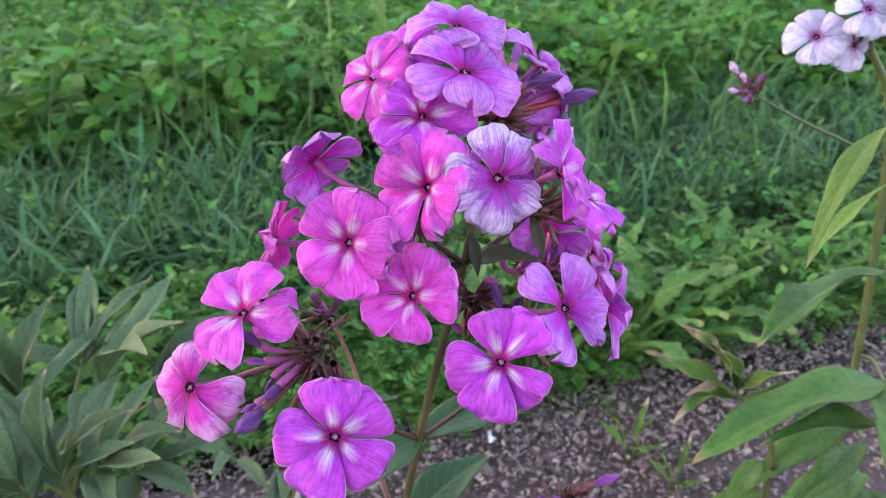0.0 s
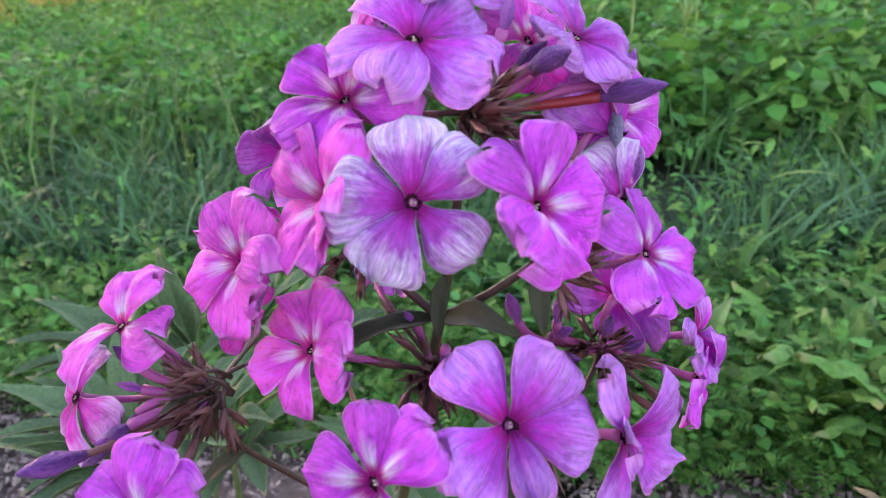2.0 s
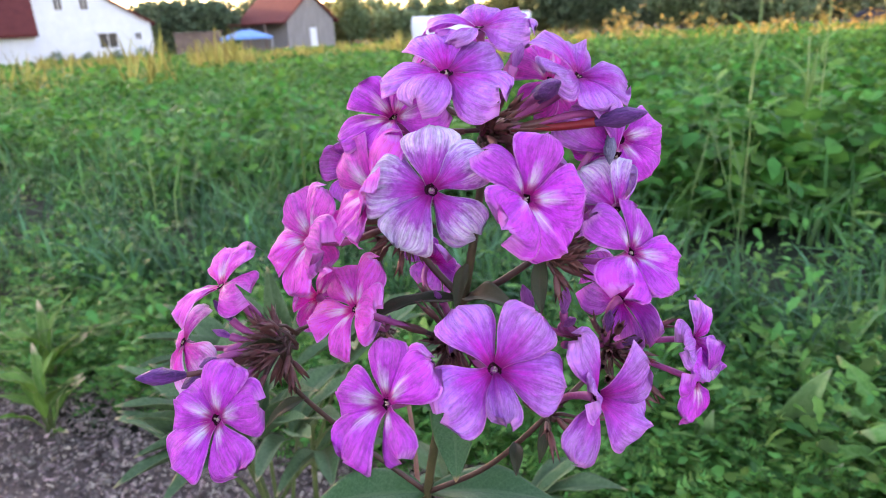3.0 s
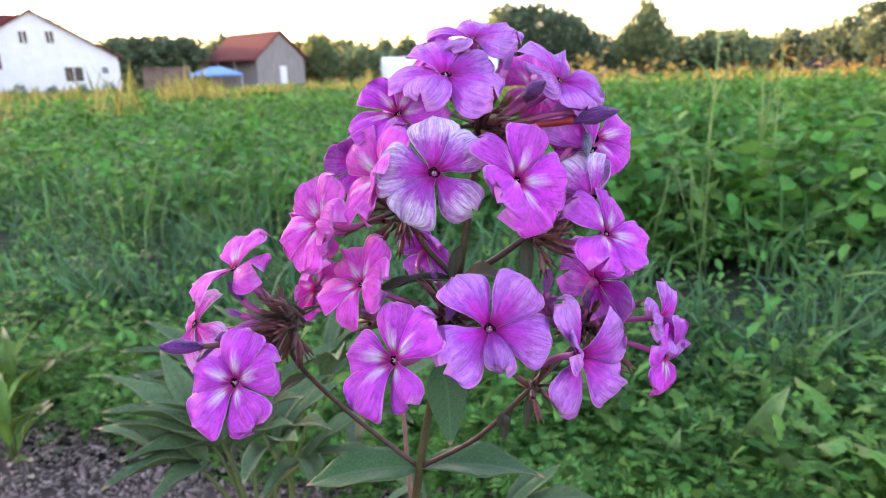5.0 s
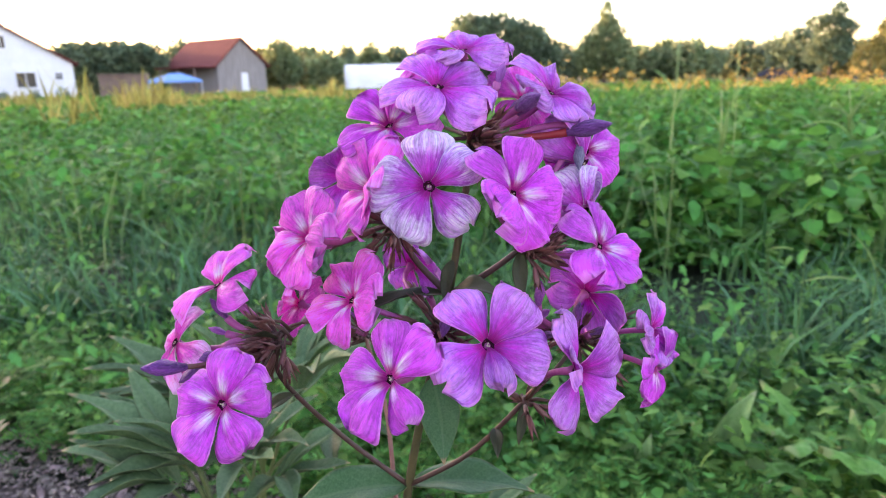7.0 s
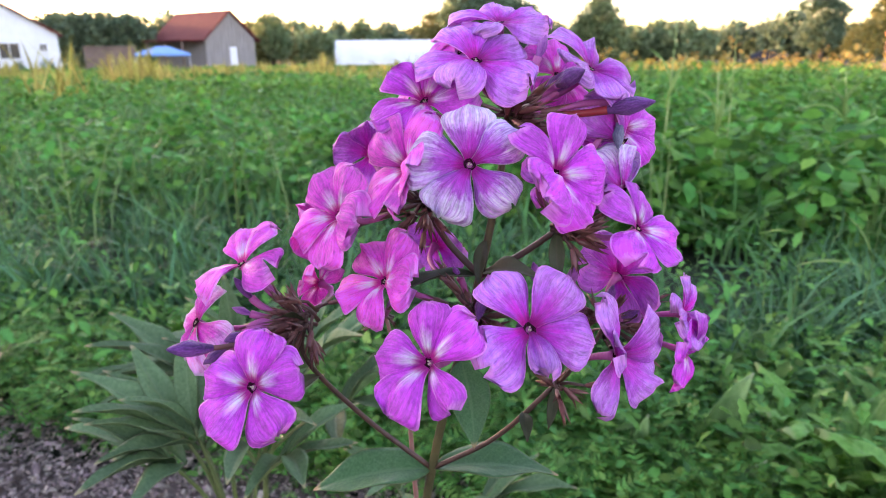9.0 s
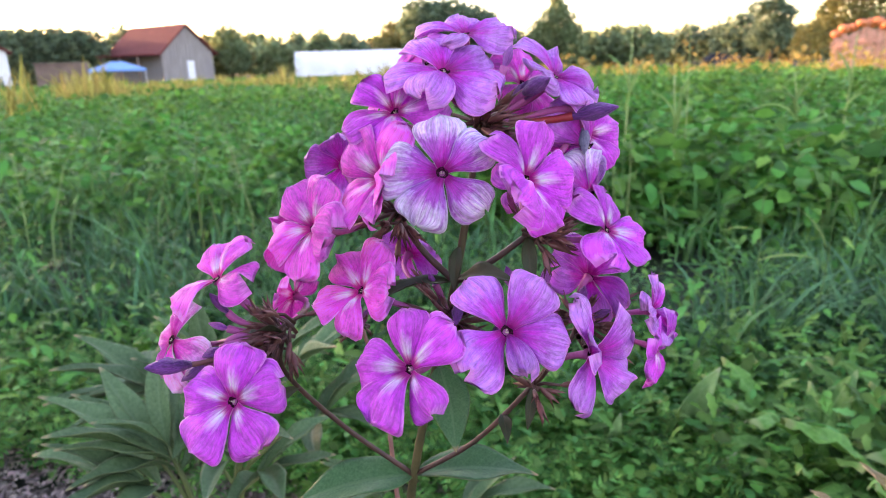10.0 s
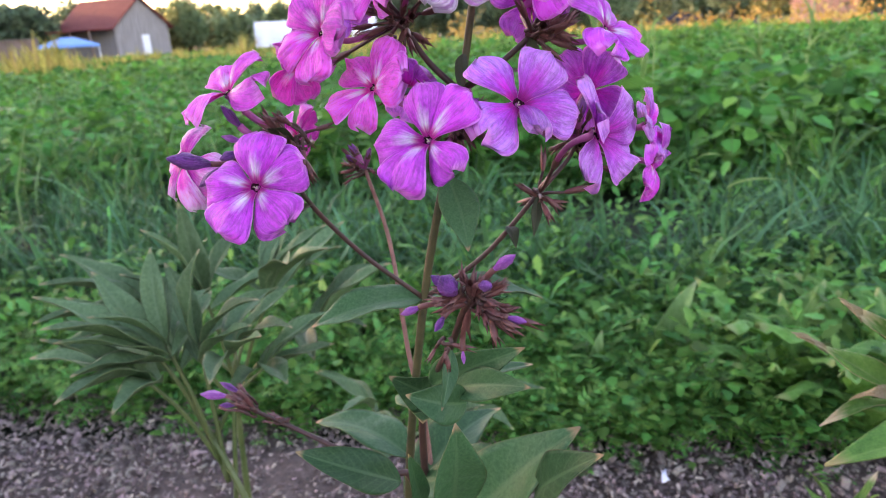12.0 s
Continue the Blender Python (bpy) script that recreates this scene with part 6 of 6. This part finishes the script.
# ---- the plants on the other side ----
def right_plants():
    p = tagged(empty("white_phlox", (.33, .42, 0)), "pale lilac-white phlox with long pointed leaves", "flower")
    stalk(p, [(.33, .42, 0), (.325, .42, .25), (.305, .43, .468), (.275, .432, .535)], [.0035, .003, .0022], STEM_GREEN)
    hub = np.array((.270, .432, .535)) - np.array(p.location)
    stalk(p, [(.305, .43, .455), (.2372, .42, .4859), (.1956, .41, .5073)], [.0014, .0010, .0008], STEM_GREEN, "branch")
    low = np.array((.1956, .41, .5073)) - np.array(p.location)
    o = np.array(p.location)
    flower(p, np.array((.2343, .4200, .5392)) - o, -20, 25, "white", hub, ((110, 18.0, 3), (42, 17.1, 3), (321, 18.7, 3), (257, 17.5, 3), (179, 19.1, 3)))
    flower(p, np.array((.2560, .4100, .5560)) - o, 0, 35, "white", hub, ((90, 18.0, 3), (22, 17.1, 3), (301, 18.7, 3), (237, 17.5, 3), (159, 19.1, 3)))
    flower(p, np.array((.2620, .4250, .5330)) - o, 20, 5, "white", hub, ((80, 17.0, 3), (12, 16.1, 3), (291, 17.7, 3), (227, 16.5, 3), (149, 18.0, 3)))
    flower(p, np.array((.2800, .4100, .5480)) - o, 30, 20, "white", hub, ((100, 18.0, 3), (32, 17.1, 3), (311, 18.7, 3), (247, 17.5, 3), (169, 19.1, 3)))
    flower(p, np.array((.2700, .4250, .5700)) - o, 5, 60, "white", hub, ((100, 18.0, 3), (32, 17.1, 3), (311, 18.7, 3), (247, 17.5, 3), (169, 19.1, 3)))
    for d, l in (((-.021, -.007, .022), .011), ((-.012, -.008, .014), .009), ((-.018, -.008, .004), .009), ((-.008, -.01, -.002), .007), ((.001, -.008, .012), .008)):
        d = np.array(d)
        bud(p, low + d * .6, low + d * .6 + d / np.linalg.norm(d) * l, low, "pale" if l > .008 else "pink", fat=1.1)
    calyx_cluster(p, low, (-.6, -.3, .5), 8, .6, .008)
    calyx_cluster(p, hub, (-.4, -.4, .3), 14, .6, .012)
    for i, (b, t, nrm, w) in enumerate((((.2340, .335, .505), (.1750, .278, .454), (-.75, -.25, .65), .60), ((.240, .33, .475), (.188, .300, .440), (-.6, .4, 1), .62),
                                        ((.2768, .360, .4056), (.1722, .300, .3919), (-.3, .2, 1), .85), ((.3009, .36, .3179), (.1485, .300, .3084), (-.1, .1, 1), .85),
                                        ((.2945, .34, .296), (.1873, .300, .3207), (-.1, .1, 1), .7), ((.30, .36, .265), (.215, .300, .262), (0, .1, 1), .75),
                                        ((.33, .42, .42), (.42, .36, .44), (0, -.3, 1), 1.0), ((.33, .42, .36), (.40, .33, .35), (0, -.3, 1), 1.0), ((.33, .42, .25), (.22, .36, .22), (0, -.2, 1), .8),
                                        ((.31, .36, .235), (.200, .31, .228), (0, .1, 1), .9), ((.33, .38, .30), (.245, .27, .325), (.1, .2, 1), .9), ((.32, .37, .21), (.25, .28, .245), (.1, .1, 1), 1.0))):
        leaf(p, "lime" if i < 2 else "green", b, t, nrm, w, i + 3)
        if i < 6:
            stalk(p, [b, (.5 * b[0] + .162, .5 * b[1] + .212, b[2] - .004), (.325, .422, b[2] - .02)], [.0012, .0016, .0018], STEM_GREEN, "leaf_stalk", 6, 4)

    q = tagged(empty("withered_shoot", (.235, .38, 0)), "leafy green shoot with dry brown leaf tips", "plant")
    stalk(q, [(.235, .38, 0), (.243, .37, .20), (.235, .37, .27), (.205, .37, .305)], [.0028, .0024, .0018], STEM_GREEN)
    for i, (b, t, kind, w) in enumerate((((.205, .37, .300), (.1366, .367, .3428), "wither", .8), ((.205, .37, .305), (.1543, .362, .3679), "wither", .8), ((.205, .37, .300), (.150, .34, .305), "wither", .9),
                                         ((.21, .37, .305), (.178, .365, .352), "wither", .9), ((.205, .37, .305), (.225, .34, .345), "wither", .9), ((.21, .37, .30), (.255, .35, .33), "wither", .9),
                                         ((.153, .367, .334), (.134, .367, .3445), "dry", 1.2), ((.165, .363, .356), (.1525, .361, .3700), "dry", 1.2), ((.185, .366, .342), (.176, .364, .356), "dry", 1.2),
                                         ((.19, .365, .315), (.165, .36, .312), "dry", 1.5), ((.235, .37, .24), (.19, .33, .235), "lime", 1.0), ((.24, .37, .21), (.17, .35, .19), "lime", 1.0), ((.24, .37, .18), (.30, .33, .2), "lime", 1.0))):
        leaf(q, kind, b, t, (-.1, -.4, 1), w, i)


right_plants()


# ---- jagged rosette weeds at the edge of the bed ----
def rosette(at, n, size, up):
    p = tagged(empty("dandelion", (*at, 0)), "bright green rosette weed with jagged leaves", "weed", "rosette weeds")
    for i in range(n):
        a = 6.283 * i / n + rng.normal(0, .25)
        l = size * rng.uniform(.75, 1.15)
        e = up * rng.uniform(.6, 1.3)
        b = (at[0] + .006 * math.cos(a), at[1] + .006 * math.sin(a), .01)
        leaf(p, "dandelion", b, (b[0] + l * math.cos(a) * math.cos(e), b[1] + l * math.sin(a) * math.cos(e), .01 + l * math.sin(e)), (0, 0, 1), 1.0, i)


for x, y, n, s, up in ((.185, .86, 11, .17, .75), (.275, .82, 12, .19, .75), (.36, .87, 11, .18, .75), (.12, .95, 9, .13, .8), (.44, .98, 9, .16, .8), (.30, 1.02, 9, .15, .8),
                       (.52, 1.12, 8, .15, .8), (-.05, .93, 7, .10, .8), (-.62, .72, 7, .12, .8), (-.9, .75, 7, .13, .8), (-.35, 1.05, 7, .14, .8), (.62, 1.0, 8, .16, .7), (.05, 1.15, 7, .13, .9)):
    rosette((x, y), n, s, up)


def dock(at, tips):
    p = tagged(empty("dock", (*at, 0)), "pale green upright dock leaves among the weeds", "weed", "dock weeds")
    for i, t in enumerate(tips):
        leaf(p, "dock", (*at, .03), t, (.2, -1, .5), .85, i)


dock((.030, .915), [(.0656, .8585, .1800), (.075, .93, .10)])
dock((.0605, .8152), [(.1172, .8018, .0760), (.0950, .790, .105)])
dock((-.05, .83), [(-.045, .80, .12), (-.07, .82, .09)])


def stalk_grass(foot, top, blades, thick, broad=1.0):
    """A tall single grass: upright culm and a few long arching blades (height share, dx, dz, pick)."""
    p = tagged(empty("grass_stalk", foot), "tall pale green grass stalk with long arching blades", "grass", "grass stalks in the field")
    a, b = np.array(foot, float), np.array(top, float)
    stalk(p, [a, a + (b - a) * .5 + np.array((.006, 0, 0)), b], [thick, thick * .8, thick * .4], GRASS_CULM if broad == 1.0 else SEED_GRASS, "culm", 6)
    for share, dx, dz, pick in blades:
        c = a + (b - a) * share
        leaf(p, "grass", c, c + np.array((dx, -.02, dz)), (-dx, -.3, .6), broad, pick, "blade")


stalk_grass((.200, 2.625, 0), (.138, 2.626, .500), ((.66, -.14, .05, 2), (.60, -.06, .16, 0), (.70, .05, .14, 1), (.74, -.10, .07, 2)), .0050)
stalk_grass((-.190, 2.308, 0), (-.211, 2.306, .510), ((.60, .02, .17, 0), (.72, -.07, .09, 1)), .0050)
stalk_grass((-.410, 2.478, 0), (-.384, 2.480, .684), ((.55, .06, .18, 0), (.68, -.08, .12, 1)), .0045)
stalk_grass((.290, 2.720, 0), (.314, 2.718, .620), ((.55, .08, .10, 1), (.66, -.05, .16, 0)), .0045)
stalk_grass((-.204, 2.609, 0), (-.208, 2.609, .690), ((.60, .05, .12, 1),), .0030)
stalk_grass((.088, 1.194, 0), (.092, 1.194, .345), ((.66, .09, .02, 1),), .0015, .55)
stalk_grass((.185, 1.291, 0), (.203, 1.290, .362), ((.66, -.05, .07, 0),), .0015, .55)
stalk_grass((.055, 1.193, 0), (.036, 1.193, .323), ((.86, .045, .01, 1),), .0013, .55)


def leafy_weed(at, n, size):
    p = tagged(empty("broadleaf_weed", (*at, 0)), "leafy green weed with yellowing dry leaf tips on the mulch", "weed")
    for i in range(n):
        a, e = 2.4 * i, radians(22 + 9 * (i % 6))
        l = size * (.75 + .09 * (i % 5))
        z = .008 + .006 * i
        stalk(p, [(*at, 0), (at[0] + .008 * math.cos(a), at[1] + .008 * math.sin(a), z + .01)], [.0018, .0014], STEM_GREEN, "leaf_stalk", 6, 4)
        b = (at[0] + .008 * math.cos(a), at[1] + .008 * math.sin(a), z + .01)
        leaf(p, "wither" if i % 3 == 0 else "lime", b, (b[0] + l * math.cos(a) * math.cos(e), b[1] + l * math.sin(a) * math.cos(e), b[2] + l * math.sin(e)), (0, 0, 1), 1.0, i)


leafy_weed((-.90, .38), 13, .085)
leafy_weed((-1.04, .45), 13, .10)
leafy_weed((.225, .615), 6, .055)
leafy_weed((.262, .560), 5, .045)
